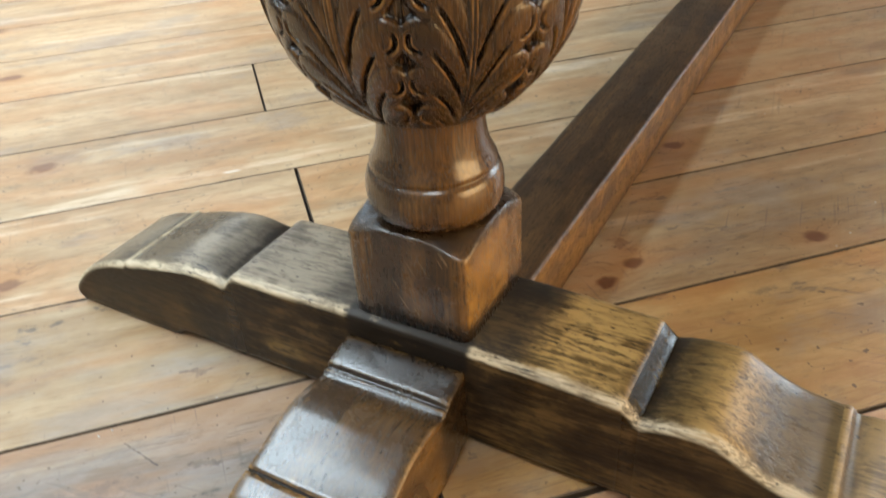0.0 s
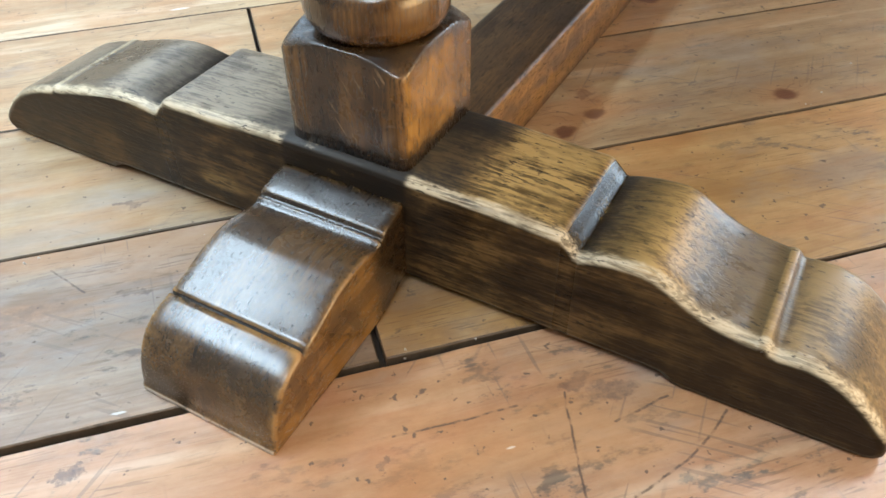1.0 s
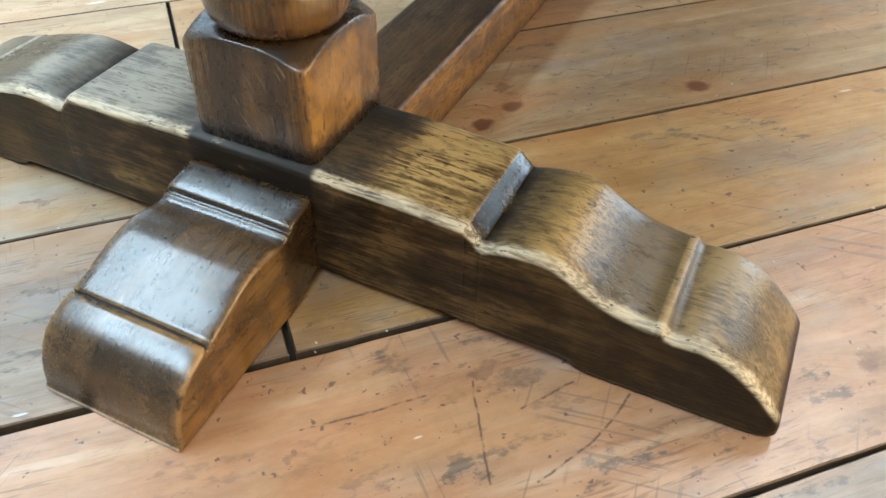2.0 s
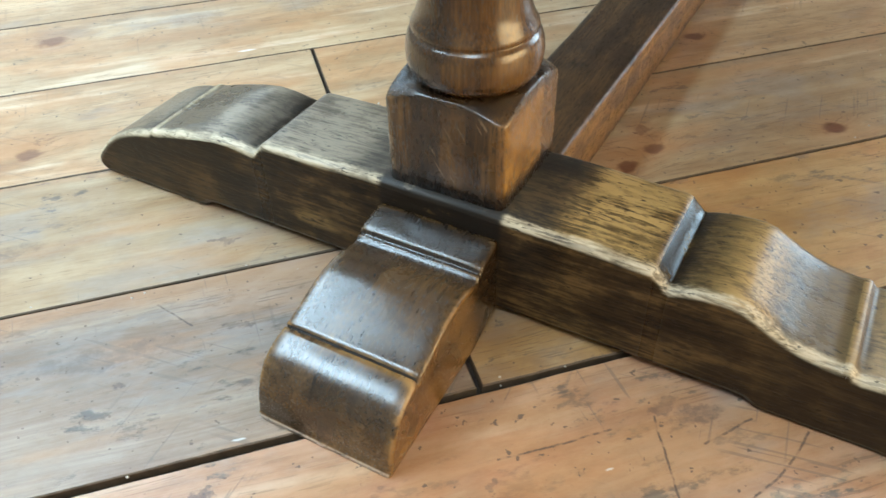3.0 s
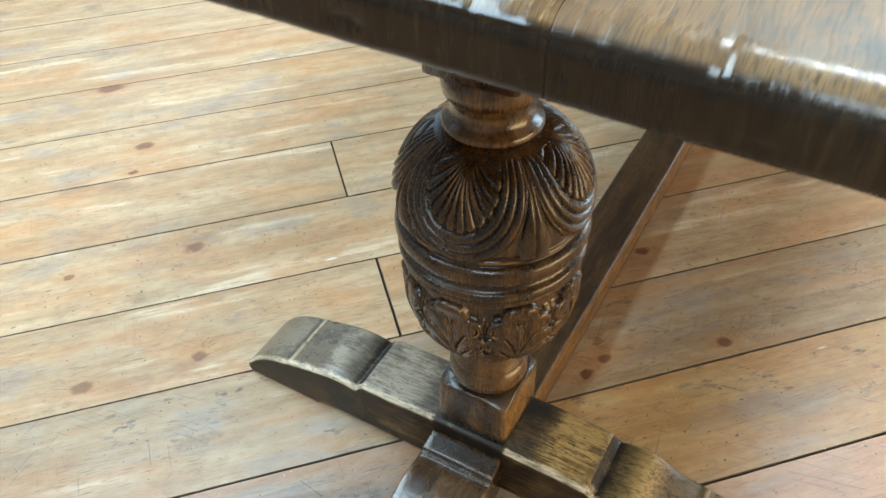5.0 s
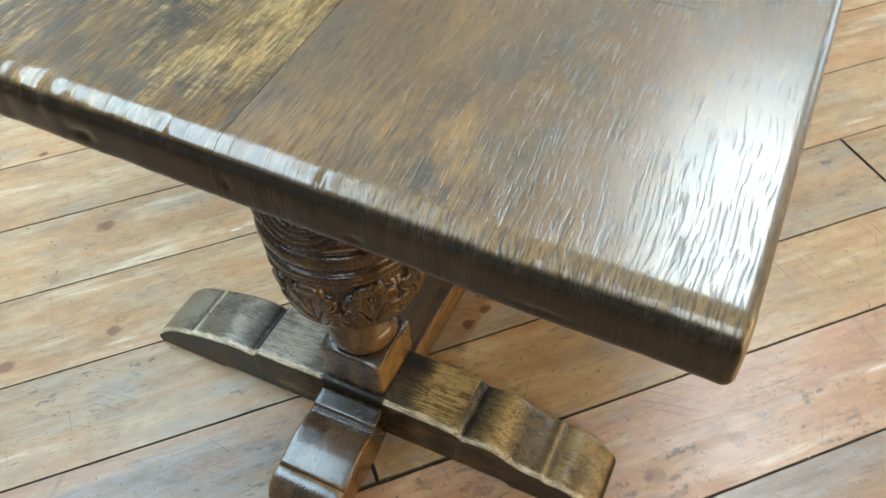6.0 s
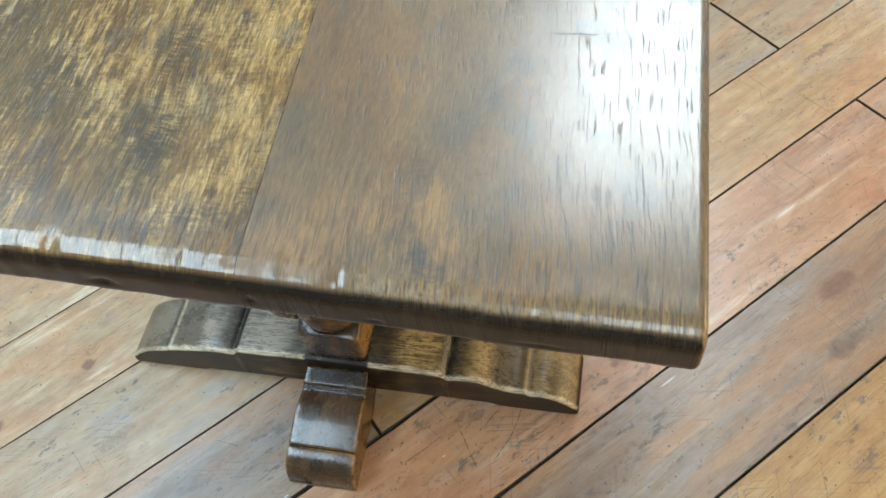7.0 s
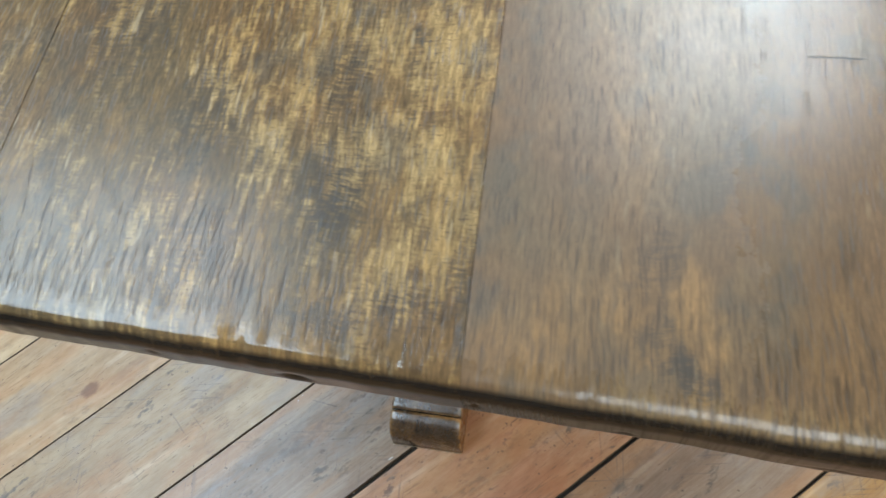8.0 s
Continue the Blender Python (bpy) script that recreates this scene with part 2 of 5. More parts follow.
def pine(name, tones, grey=0.3, rough=0.36, red=0.0, dirty=0.88, bleached=0.35, scored=0.42):
    """Old sanded and varnished pine floorboards, scuffed and stained."""
    m, n, b = material(name)
    pos = n.add("ShaderNodeNewGeometry").outputs["Position"]
    turn = n.add("ShaderNodeVectorRotate", {"Vector": pos, "Angle": -BOARD_TURN}, rotation_type="Z_AXIS").outputs[0]
    rnd = n.add("ShaderNodeObjectInfo").outputs["Random"]
    shift = n.add("ShaderNodeCombineXYZ", {0: n.math("MULTIPLY", rnd, 31.0), 1: n.math("MULTIPLY", rnd, 57.0), 2: rnd}).outputs[0]
    wob = n.math("MULTIPLY", n.math("SUBTRACT", n.noise(turn, 60.0, 4.0), 0.5), 0.016)
    knots = n.add("ShaderNodeGroup", {"Vector": n.vec("ADD", turn, n.add("ShaderNodeCombineXYZ", {0: wob, 1: wob}).outputs[0])}, node_tree=KNOT_TREE)
    co = n.vec("ADD", turn, shift)
    bend = n.add("ShaderNodeCombineXYZ", {1: n.math("ADD", n.math("MULTIPLY", n.math("SUBTRACT", n.noise(scaled(n, co, 2.2, 9.0, 1.0), 1.0, 2.0), 0.5), 0.05), n.math("MULTIPLY", knots.outputs[1], 0.012))}).outputs[0]
    co2 = n.vec("ADD", co, bend)
    rings = n.noise(scaled(n, co2, 1.1, 42.0, 1.0), 1.0, 4.0, 0.55)
    fine = n.noise(scaled(n, co2, 9.0, 420.0, 1.0), 1.0, 3.0, 0.6)
    broad = n.noise(scaled(n, co, 1.6, 7.0, 1.0), 1.0, 4.0, 0.6)
    tone = n.math("ADD", n.math("MULTIPLY", rings, 0.6), n.math("MULTIPLY", fine, 0.25))
    tone = n.math("ADD", tone, n.math("MULTIPLY", broad, 0.2))
    colour = n.ramp(tone, [(0.31, tones[0]), (0.5, tones[1]), (0.71, tones[2])])
    # worn grey patches and fine dirt along the grain
    worn = n.span(n.noise(scaled(n, co, 5.0, 15.0, 1.0), 1.0, 6.0, 0.68), 0.5, 0.68)
    colour = n.mix(n.math("MULTIPLY", worn, grey), colour, (0.23, 0.205, 0.185))
    bruise = n.span(n.noise(scaled(n, co, 4.0, 9.0, 1.0), 1.0, 5.0, 0.65), 0.6, 0.7)
    colour = n.mix(n.math("MULTIPLY", bruise, 0.45), colour, (0.16, 0.095, 0.075))
    dirt = n.math("MULTIPLY", n.span(n.noise(scaled(n, co, 34.0, 70.0, 1.0), 1.0, 5.0, 0.7), 0.55, 0.66), n.span(n.noise(co, 6.0, 3.0), 0.45, 0.6))
    colour = n.mix(n.math("MULTIPLY", dirt, dirty), colour, (0.1, 0.085, 0.075))
    pale = n.span(n.noise(scaled(n, co, 3.5, 34.0, 1.0), 1.0, 3.0, 0.5), 0.6, 0.72)
    colour = n.mix(n.math("MULTIPLY", pale, bleached), colour, (0.66, 0.53, 0.38))
    if red:
        rust = n.span(n.noise(scaled(n, co, 7.0, 11.0, 1.0), 1.0, 4.0, 0.6), 0.5, 0.68)
        colour = n.mix(n.math("MULTIPLY", rust, red), colour, (0.36, 0.12, 0.055))
    # soft blotches, some orange, some grey
    blotch = n.noise(scaled(n, co, 0.5, 1.0, 1.0), 11.0, 5.0, 0.62)
    colour = n.mix(n.span(blotch, 0.53, 0.66, 0.0, 0.5), colour, tuple(c * k for c, k in zip(tones[1], (1.12, 0.86, 0.66))))
    colour = n.mix(n.span(blotch, 0.46, 0.34, 0.0, 0.5), colour, (0.27, 0.235, 0.21))
    warm = n.span(n.noise(scaled(n, co, 2.6, 16.0, 1.0), 1.0, 4.0, 0.6), 0.48, 0.62)
    colour = n.mix(n.math("MULTIPLY", warm, 0.5), colour, (0.42, 0.225, 0.1))
    # spills, with ragged edges
    rag = n.vec("MULTIPLY", n.vec("SUBTRACT", n.add("ShaderNodeTexNoise", {"Vector": turn, "Scale": 45.0, "Detail": 5.0, "Roughness": 0.7}).outputs["Color"], (0.5, 0.5, 0.5)), (0.06, 0.035, 0.0))
    spill = n.add("ShaderNodeGroup", {"Vector": n.vec("ADD", turn, rag)}, node_tree=STAIN_TREE).outputs[0]
    colour = n.mix(n.math("MULTIPLY", n.math("MINIMUM", spill, 1.0), n.span(n.noise(co, 90.0, 4.0, 0.7), 0.35, 0.6, 0.4, 0.85)), colour, (0.075, 0.052, 0.05))
    chalk = n.add("ShaderNodeGroup", {"Vector": n.vec("ADD", turn, n.vec("MULTIPLY", rag, (0.15, 0.08, 0.0)))}, node_tree=MARK_TREE).outputs[0]
    # mottled tread and open grain
    tread = n.math("ADD", n.math("MULTIPLY", n.noise(scaled(n, co, 0.35, 1.0, 1.0), 20.0, 7.0, 0.72), 0.6), n.math("MULTIPLY", n.noise(scaled(n, co, 0.45, 1.0, 1.0), 75.0, 5.0, 0.7), 0.4))
    lit = n.span(tread, 0.38, 0.62, 0.8, 1.1)
    colour = n.mix(1.0, colour, n.add("ShaderNodeCombineColor", {0: n.math("POWER", lit, 0.7), 1: lit, 2: n.math("POWER", lit, 1.35)}).outputs[0], "MULTIPLY")
    dash = n.math("MULTIPLY", n.span(n.noise(scaled(n, co2, 38.0, 700.0, 1.0), 1.0, 1.5, 0.5), 0.59, 0.66), n.span(n.noise(scaled(n, co, 5.0, 18.0, 1.0), 1.0, 3.0, 0.6), 0.42, 0.6))
    colour = n.mix(n.math("MULTIPLY", dash, 0.5), colour, (0.12, 0.075, 0.045))
    gouge = n.add("ShaderNodeGroup", {"Vector": n.vec("ADD", pos, n.vec("MULTIPLY", rag, (0.07, 0.1, 0.0)))}, node_tree=SCRATCH_TREE).outputs[0]
    colour = n.mix(n.math("MULTIPLY", n.span(gouge, 0.0011, 0.0003), n.span(n.noise(pos, 130.0, 3.0, 0.6), 0.38, 0.55, 0.15, 0.8)), colour, (0.07, 0.045, 0.035))
    # fine scratches and specks
    for turn_by, cut in ((0.6, 0.66), (-0.9, 0.67), (1.5, 0.68)):
        line = n.add("ShaderNodeVectorRotate", {"Vector": co, "Angle": turn_by}, rotation_type="Z_AXIS").outputs[0]
        scratch = n.math("MULTIPLY", n.span(n.noise(scaled(n, line, 12.0, 300.0, 1.0), 1.0, 1.0, 0.4), cut, cut + 0.04), n.span(n.noise(line, 9.0, 2.0), 0.52, 0.6))
        colour = n.mix(n.math("MULTIPLY", scratch, scored), colour, (0.13, 0.1, 0.085))
    speck = n.span(n.noise(co, 170.0, 2.0, 0.5), 0.69, 0.73)
    colour = n.mix(n.math("MULTIPLY", speck, 0.8), colour, (0.09, 0.06, 0.045))
    colour = n.mix(n.math("MULTIPLY", knots.outputs[1], 0.28), colour, (0.4, 0.17, 0.05))
    colour = n.mix(n.math("MULTIPLY", n.math("MINIMUM", knots.outputs[0], 1.0), 0.88), colour, n.mix(fine, (0.07, 0.022, 0.012), (0.17, 0.06, 0.025)))
    colour = n.mix(n.math("MINIMUM", chalk, 0.9), colour, (0.72, 0.7, 0.66))
    n.put(b.inputs["Base Color"], colour)
    n.put(b.inputs["Roughness"], n.math("ADD", n.math("MULTIPLY", worn, 0.12), n.math("ADD", n.math("MULTIPLY", broad, 0.16), rough - 0.08)))
    h = n.math("ADD", n.math("MULTIPLY", fine, 0.4), n.math("ADD", n.math("MULTIPLY", rings, 0.7), n.math("MULTIPLY", dirt, -0.6)))
    n.put(b.inputs["Normal"], n.add("ShaderNodeBump", {"Height": h, "Strength": 0.22, "Distance": 0.001}).outputs[0])
    return m


def plain(name, colour, rough=0.6, grain=0.06, scale=30.0, **extra):
    m, n, b = material(name)
    co = n.add("ShaderNodeTexCoord").outputs["Object"]
    f = n.noise(co, scale, 5.0, 0.65)
    n.put(b.inputs["Base Color"], n.mix(f, tuple(c * (1 - grain * 2) for c in colour), tuple(c * (1 + grain) for c in colour)))
    b.inputs["Roughness"].default_value = rough
    n.put(b.inputs["Normal"], n.add("ShaderNodeBump", {"Height": f, "Strength": 0.15, "Distance": 0.002}).outputs[0])
    for k, v in extra.items():
        b.inputs[k].default_value = v
    return m


def old_foot(name):
    """The cross foot: waxed front with its shade in the dark colour, golden rubbed top, pale worn front edge, old wax
    beside the steps.
    """
    m, n, b = material(name)
    geo = n.add("ShaderNodeNewGeometry")
    co = n.add("ShaderNodeTexCoord").outputs["Object"]
    x, y, z = n.add("ShaderNodeSeparateXYZ", {0: co}).outputs[:3]
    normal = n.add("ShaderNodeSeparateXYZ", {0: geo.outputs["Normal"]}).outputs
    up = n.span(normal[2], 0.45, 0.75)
    grain = n.noise(scaled(n, co, 30.0, 420.0, 420.0), 1.0, 4.0, 0.62)
    bands = n.noise(scaled(n, co, 17.0, 120.0, 120.0), 1.0, 4.0, 0.6)
    blot = n.noise(scaled(n, co, 0.7, 1.0, 1.0), 26.0, 6.0, 0.68)
    ragged = n.noise(co, 85.0, 5.0, 0.7)
    wob = n.math("MULTIPLY", n.math("SUBTRACT", ragged, 0.5), 0.02)
    broken = n.math("ADD", blot, n.math("ADD", n.math("MULTIPLY", n.math("SUBTRACT", grain, 0.5), 0.45), n.math("MULTIPLY", n.math("SUBTRACT", bands, 0.5), 0.3)))
    # front face near black: wax tone with its shade put into the colour
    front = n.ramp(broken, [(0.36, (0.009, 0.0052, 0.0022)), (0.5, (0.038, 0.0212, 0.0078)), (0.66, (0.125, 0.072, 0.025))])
    # left half greyer and paler: sky sheen put into the colour
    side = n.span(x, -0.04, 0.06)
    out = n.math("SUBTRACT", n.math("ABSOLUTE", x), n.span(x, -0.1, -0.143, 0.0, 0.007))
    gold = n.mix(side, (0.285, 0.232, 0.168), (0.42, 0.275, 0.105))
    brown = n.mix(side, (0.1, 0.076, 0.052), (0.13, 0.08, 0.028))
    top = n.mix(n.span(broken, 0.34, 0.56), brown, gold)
    # front drawn darker towards both ends
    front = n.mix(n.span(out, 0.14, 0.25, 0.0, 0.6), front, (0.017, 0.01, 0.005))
    # one golden scuff on the dark front
    scuff = n.vec("LENGTH", n.vec("MULTIPLY", n.vec("SUBTRACT", n.vec("ADD", co, n.add("ShaderNodeCombineXYZ", {0: wob, 2: n.math("MULTIPLY", wob, 0.7)}).outputs[0]), (-0.107, FOOT_FRONT, 0.031)), (40.0, 0.0, 110.0)))
    front = n.mix(n.math("MULTIPLY", n.span(scuff, 1.1, 0.5), n.span(grain, 0.4, 0.55, 0.3, 0.9)), front, (0.2, 0.125, 0.045))
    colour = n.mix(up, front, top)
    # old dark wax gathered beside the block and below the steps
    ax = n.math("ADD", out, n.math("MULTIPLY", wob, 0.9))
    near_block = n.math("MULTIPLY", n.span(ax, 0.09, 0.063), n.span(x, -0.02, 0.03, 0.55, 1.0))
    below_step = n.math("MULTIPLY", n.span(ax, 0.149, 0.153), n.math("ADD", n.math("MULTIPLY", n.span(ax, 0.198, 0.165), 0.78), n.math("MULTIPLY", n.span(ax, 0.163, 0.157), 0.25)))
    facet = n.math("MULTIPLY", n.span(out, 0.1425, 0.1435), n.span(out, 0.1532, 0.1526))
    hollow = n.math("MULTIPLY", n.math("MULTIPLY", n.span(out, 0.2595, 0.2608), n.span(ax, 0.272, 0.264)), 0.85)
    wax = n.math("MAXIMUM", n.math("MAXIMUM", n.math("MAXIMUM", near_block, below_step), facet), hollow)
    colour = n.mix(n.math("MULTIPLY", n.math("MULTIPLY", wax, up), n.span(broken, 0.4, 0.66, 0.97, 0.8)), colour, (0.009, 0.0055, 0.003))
    # smooth brown wax on the outer slopes
    slope = n.math("MULTIPLY", n.math("MULTIPLY", n.span(ax, 0.2, 0.218), n.span(ax, 0.266, 0.26)), up)
    colour = n.mix(n.math("MULTIPLY", slope, 0.88), colour, n.mix(broken, (0.04, 0.028, 0.0165), (0.16, 0.112, 0.06)))
    colour = n.mix(n.math("MULTIPLY", n.math("MULTIPLY", n.span(ax, 0.262, 0.27), up), 0.5), colour, (0.11, 0.075, 0.038))
    # pale rubbed front arris and the little ridge
    rim = n.math("MULTIPLY", n.span(n.math("ADD", y, n.math("MULTIPLY", wob, 0.62)), FOOT_FRONT + 0.0092, FOOT_FRONT + 0.0042), n.span(normal[2], 0.25, 0.5))
    rim = n.math("MULTIPLY", rim, n.span(grain, 0.36, 0.5, 0.4, 1.0))
    ridge = n.math("MULTIPLY", n.span(n.math("ABSOLUTE", n.math("SUBTRACT", out, 0.2568)), 0.0032, 0.0018), n.math("MULTIPLY", up, n.span(ragged, 0.36, 0.56, 0.35, 0.85)))
    colour = n.mix(ridge, colour, n.mix(side, (0.4, 0.32, 0.2), (0.36, 0.235, 0.1)))
    rim = n.math("MULTIPLY", rim, n.span(n.math("ABSOLUTE", n.math("ADD", x, 0.002)), 0.041, 0.047, 0.15, 1.0))
    colour = n.mix(n.math("MULTIPLY", rim, n.span(blot, 0.36, 0.5, 0.45, 0.95)), colour, n.mix(grain, (0.34, 0.26, 0.15), (0.75, 0.63, 0.45)))
    # black band between block and toe: wax and gap shade in one colour
    under_block_shade = n.math("MULTIPLY", n.span(n.math("ABSOLUTE", n.math("ADD", x, 0.002)), 0.0485, 0.043), n.math("MULTIPLY", n.span(z, 0.062, 0.07), n.span(y, -0.03, -0.04)))
    colour = n.mix(n.math("MULTIPLY", under_block_shade, n.span(ragged, 0.6, 0.68, 0.94, 0.3)), colour, (0.009, 0.0055, 0.003))
    # open grain, dark on the rubbed top
    lines = n.span(n.noise(scaled(n, n.vec("ADD", co, n.add("ShaderNodeCombineXYZ", {1: n.math("MULTIPLY", bands, 0.012)}).outputs[0]), 30.0, 500.0, 500.0), 1.0, 2.0, 0.5), 0.5, 0.58)
    open_grain = n.math("MULTIPLY", lines, n.math("MULTIPLY", n.span(n.noise(co, 22.0, 3.0, 0.6), 0.38, 0.55, 0.25, 1.0), n.math("MULTIPLY", n.span(out, 0.168, 0.15, 0.6, 1.0), n.math("MULTIPLY_ADD", up, 0.25, 0.7))))
    open_grain = n.math("MULTIPLY", open_grain, n.span(x, -0.05, 0.05, 0.5, 0.85))
    colour = n.mix(open_grain, colour, n.mix(0.85, colour, (0.008, 0.005, 0.0025)))
    # worm holes and short pores
    pores = n.span(n.noise(scaled(n, co, 150.0, 480.0, 480.0), 1.0, 2.0, 0.55), 0.6, 0.66)
    pores = n.math("MULTIPLY", pores, n.span(n.noise(co, 40.0, 3.0, 0.6), 0.42, 0.58))
    colour = n.mix(n.math("MULTIPLY", pores, 0.8), colour, (0.01, 0.006, 0.003))
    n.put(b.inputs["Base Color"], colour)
    n.put(b.inputs["Specular IOR Level"], n.math("MULTIPLY_ADD", up, 0.3, 0.22))
    rough = n.math("ADD", n.math("MULTIPLY", rim, 0.15), n.math("ADD", n.math("MULTIPLY", blot, 0.2), n.math("ADD", n.math("MULTIPLY", slope, -0.05), 0.23)))
    n.put(b.inputs["Roughness"], n.math("ADD", n.math("MULTIPLY_ADD", near_block, 0.35, rough), n.math("MULTIPLY", facet, -0.12)))
    h = n.math("ADD", n.math("MULTIPLY_ADD", lines, -0.3, n.math("MULTIPLY", pores, -0.6)), n.math("ADD", n.math("MULTIPLY", grain, 0.22), n.math("MULTIPLY", ragged, 0.25)))
    n.put(b.inputs["Normal"], n.add("ShaderNodeBump", {"Height": h, "Strength": 0.22, "Distance": 0.0012}).outputs[0])
    return m


FOOT_FRONT, FOOT_BACK = -0.0486, 0.039
OAK_CARVED = ((0.006, 0.0029, 0.001), (0.037, 0.0175, 0.0052), (0.14, 0.07, 0.02))
OAK_TOE = ((0.009, 0.0048, 0.0022), (0.045, 0.024, 0.0095), (0.15, 0.085, 0.034))
OAK_MID = ((0.0105, 0.005, 0.0017), (0.055, 0.0256, 0.0073), (0.19, 0.096, 0.027))
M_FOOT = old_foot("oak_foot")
M_TOE = oak("oak_toe", 1, OAK_TOE, pore=0.9, rough=0.26, stain=0.35, wear=0.9, wear_tone=(0.4, 0.22, 0.075), patches=0.15, patch_tone=(0.13, 0.07, 0.024), pore_cut=0.61, pore_long=0.3, pore_size=1.5, edge_at=0.512, lit_sides=0.45, bump=0.2, polish=0.7, split=(((-0.0125, -0.178, 0.036), (0.0, -0.7, -0.7), 0.016),), waxed=((1, -0.092, -0.078, 0.8),), bands=((1, -0.158, 0.0012, (0.006, 0.004, 0.003), 0.95), (2, 0.001, 0.0034, (0.55, 0.47, 0.37), 0.85)))
M_BLOCK = oak("oak_block", 2, OAK_MID, pore=0.7, pore_size=1.4, pore_long=0.45, pore_cut=0.57, rough=0.27, stain=0.7, wear=0.6, wear_tone=(0.4, 0.22, 0.08), patches=0.5, patch_tone=(0.16, 0.08, 0.024), lit_sides=0.75, bump=0.22, polish=0.6, scratch=0.6, waxed=((2, 0.104, 0.092, 0.9), (2, 0.146, 0.156, 0.75)))
M_TURNED = oak("oak_turned", 2, OAK_MID, pore=0.6, rough=0.2, stain=0.5, wear=0.0, patches=0.35, patch_tone=(0.17, 0.085, 0.024), pore_long=0.5, bump=0.12, polish=0.6)
M_CARVED = oak("oak_carved", 2, OAK_CARVED, pore=0.4, rough=0.22, stain=0.5, wear=0.8, wear_tone=(0.34, 0.175, 0.05), crevice_shade=0.97, bump=0.15, polish=0.25)
M_RAIL = oak("oak_rail", 1, OAK_CARVED, pore=0.55, rough=0.42, stain=0.6, wear=0.4, wear_tone=(0.36, 0.2, 0.08), patches=0.25, patch_tone=(0.16, 0.085, 0.03), pore_long=0.6, bump=0.2, lit_sides=1.4)


# marks on the top, x, y, half width, half length, strength: grey-black stains, rubbed gold, orange bare wood
TOP_DARK = [(0.091, -0.208, 0.017, 0.025, 1.0), (0.098, -0.268, 0.02, 0.008, 0.8), (0.135, -0.257, 0.014, 0.006, 0.7), (0.03, -0.238, 0.016, 0.02, 0.5), (0.115, -0.112, 0.007, 0.007, 1.0),
            (0.082, -0.14, 0.012, 0.022, 0.7), (0.256, -0.278, 0.013, 0.0075, 1.0), (0.244, -0.262, 0.007, 0.008, 0.55), (0.242, -0.225, 0.009, 0.018, 0.5), (0.06, -0.06, 0.02, 0.03, 0.7),
            (0.27, -0.18, 0.012, 0.03, 0.35), (0.01, -0.17, 0.02, 0.03, 0.5), (-0.05, -0.1, 0.03, 0.05, 0.6), (0.03, 0.02, 0.03, 0.04, 0.6)]
TOP_GOLD = [(0.136, -0.236, 0.022, 0.02, 1.0), (0.142, -0.195, 0.018, 0.035, 0.9), (0.14, -0.12, 0.02, 0.05, 1.0), (0.113, -0.18, 0.018, 0.02, 0.7), (0.104, -0.112, 0.02, 0.022, 0.8),
            (0.06, -0.105, 0.022, 0.05, 0.6), (0.02, -0.12, 0.02, 0.05, 0.5), (0.05, -0.19, 0.01, 0.035, 0.45), (0.11, -0.04, 0.05, 0.05, 0.6), (0.13, 0.06, 0.03, 0.08, 0.6)]
TOP_BARE = [(0.256, -0.25, 0.0085, 0.02, 1.0), (0.243, -0.27, 0.01, 0.006, 0.7), (0.227, -0.251, 0.011, 0.014, 0.85), (0.236, -0.238, 0.012, 0.009, 0.55), (0.266, -0.276, 0.006, 0.015, 0.9),
            (0.19, -0.272, 0.022, 0.02, 0.6), (0.207, -0.25, 0.011, 0.03, 0.5), (0.23, -0.15, 0.015, 0.04, 0.35), (0.21, -0.08, 0.012, 0.04, 0.35)]


def spot_group(name, spots):
    """Soft oval spots on the flat top, joined into one mask."""
    tree = bpy.data.node_groups.new(name, "ShaderNodeTree")
    tree.interface.new_socket("Vector", in_out="INPUT", socket_type="NodeSocketVector")
    tree.interface.new_socket("Mask", in_out="OUTPUT", socket_type="NodeSocketFloat")
    n = Nodes(tree)
    co, mask = n.add("NodeGroupInput").outputs[0], 0.0
    for x, y, a, b, strength in spots:
        d = n.vec("LENGTH", n.vec("MULTIPLY", n.vec("SUBTRACT", co, (x, y, 0)), (1 / a, 1 / b, 0)))
        mask = n.math("MAXIMUM", mask, n.math("MULTIPLY", n.span(d, 1.7, 0.3), strength))
    n.put(n.add("NodeGroupOutput").inputs[0], mask)
    return tree


DARK_TREE, GOLD_TREE, BARE_TREE = spot_group("dark_stains", TOP_DARK), spot_group("rubbed_gold", TOP_GOLD), spot_group("bare_wood", TOP_BARE)


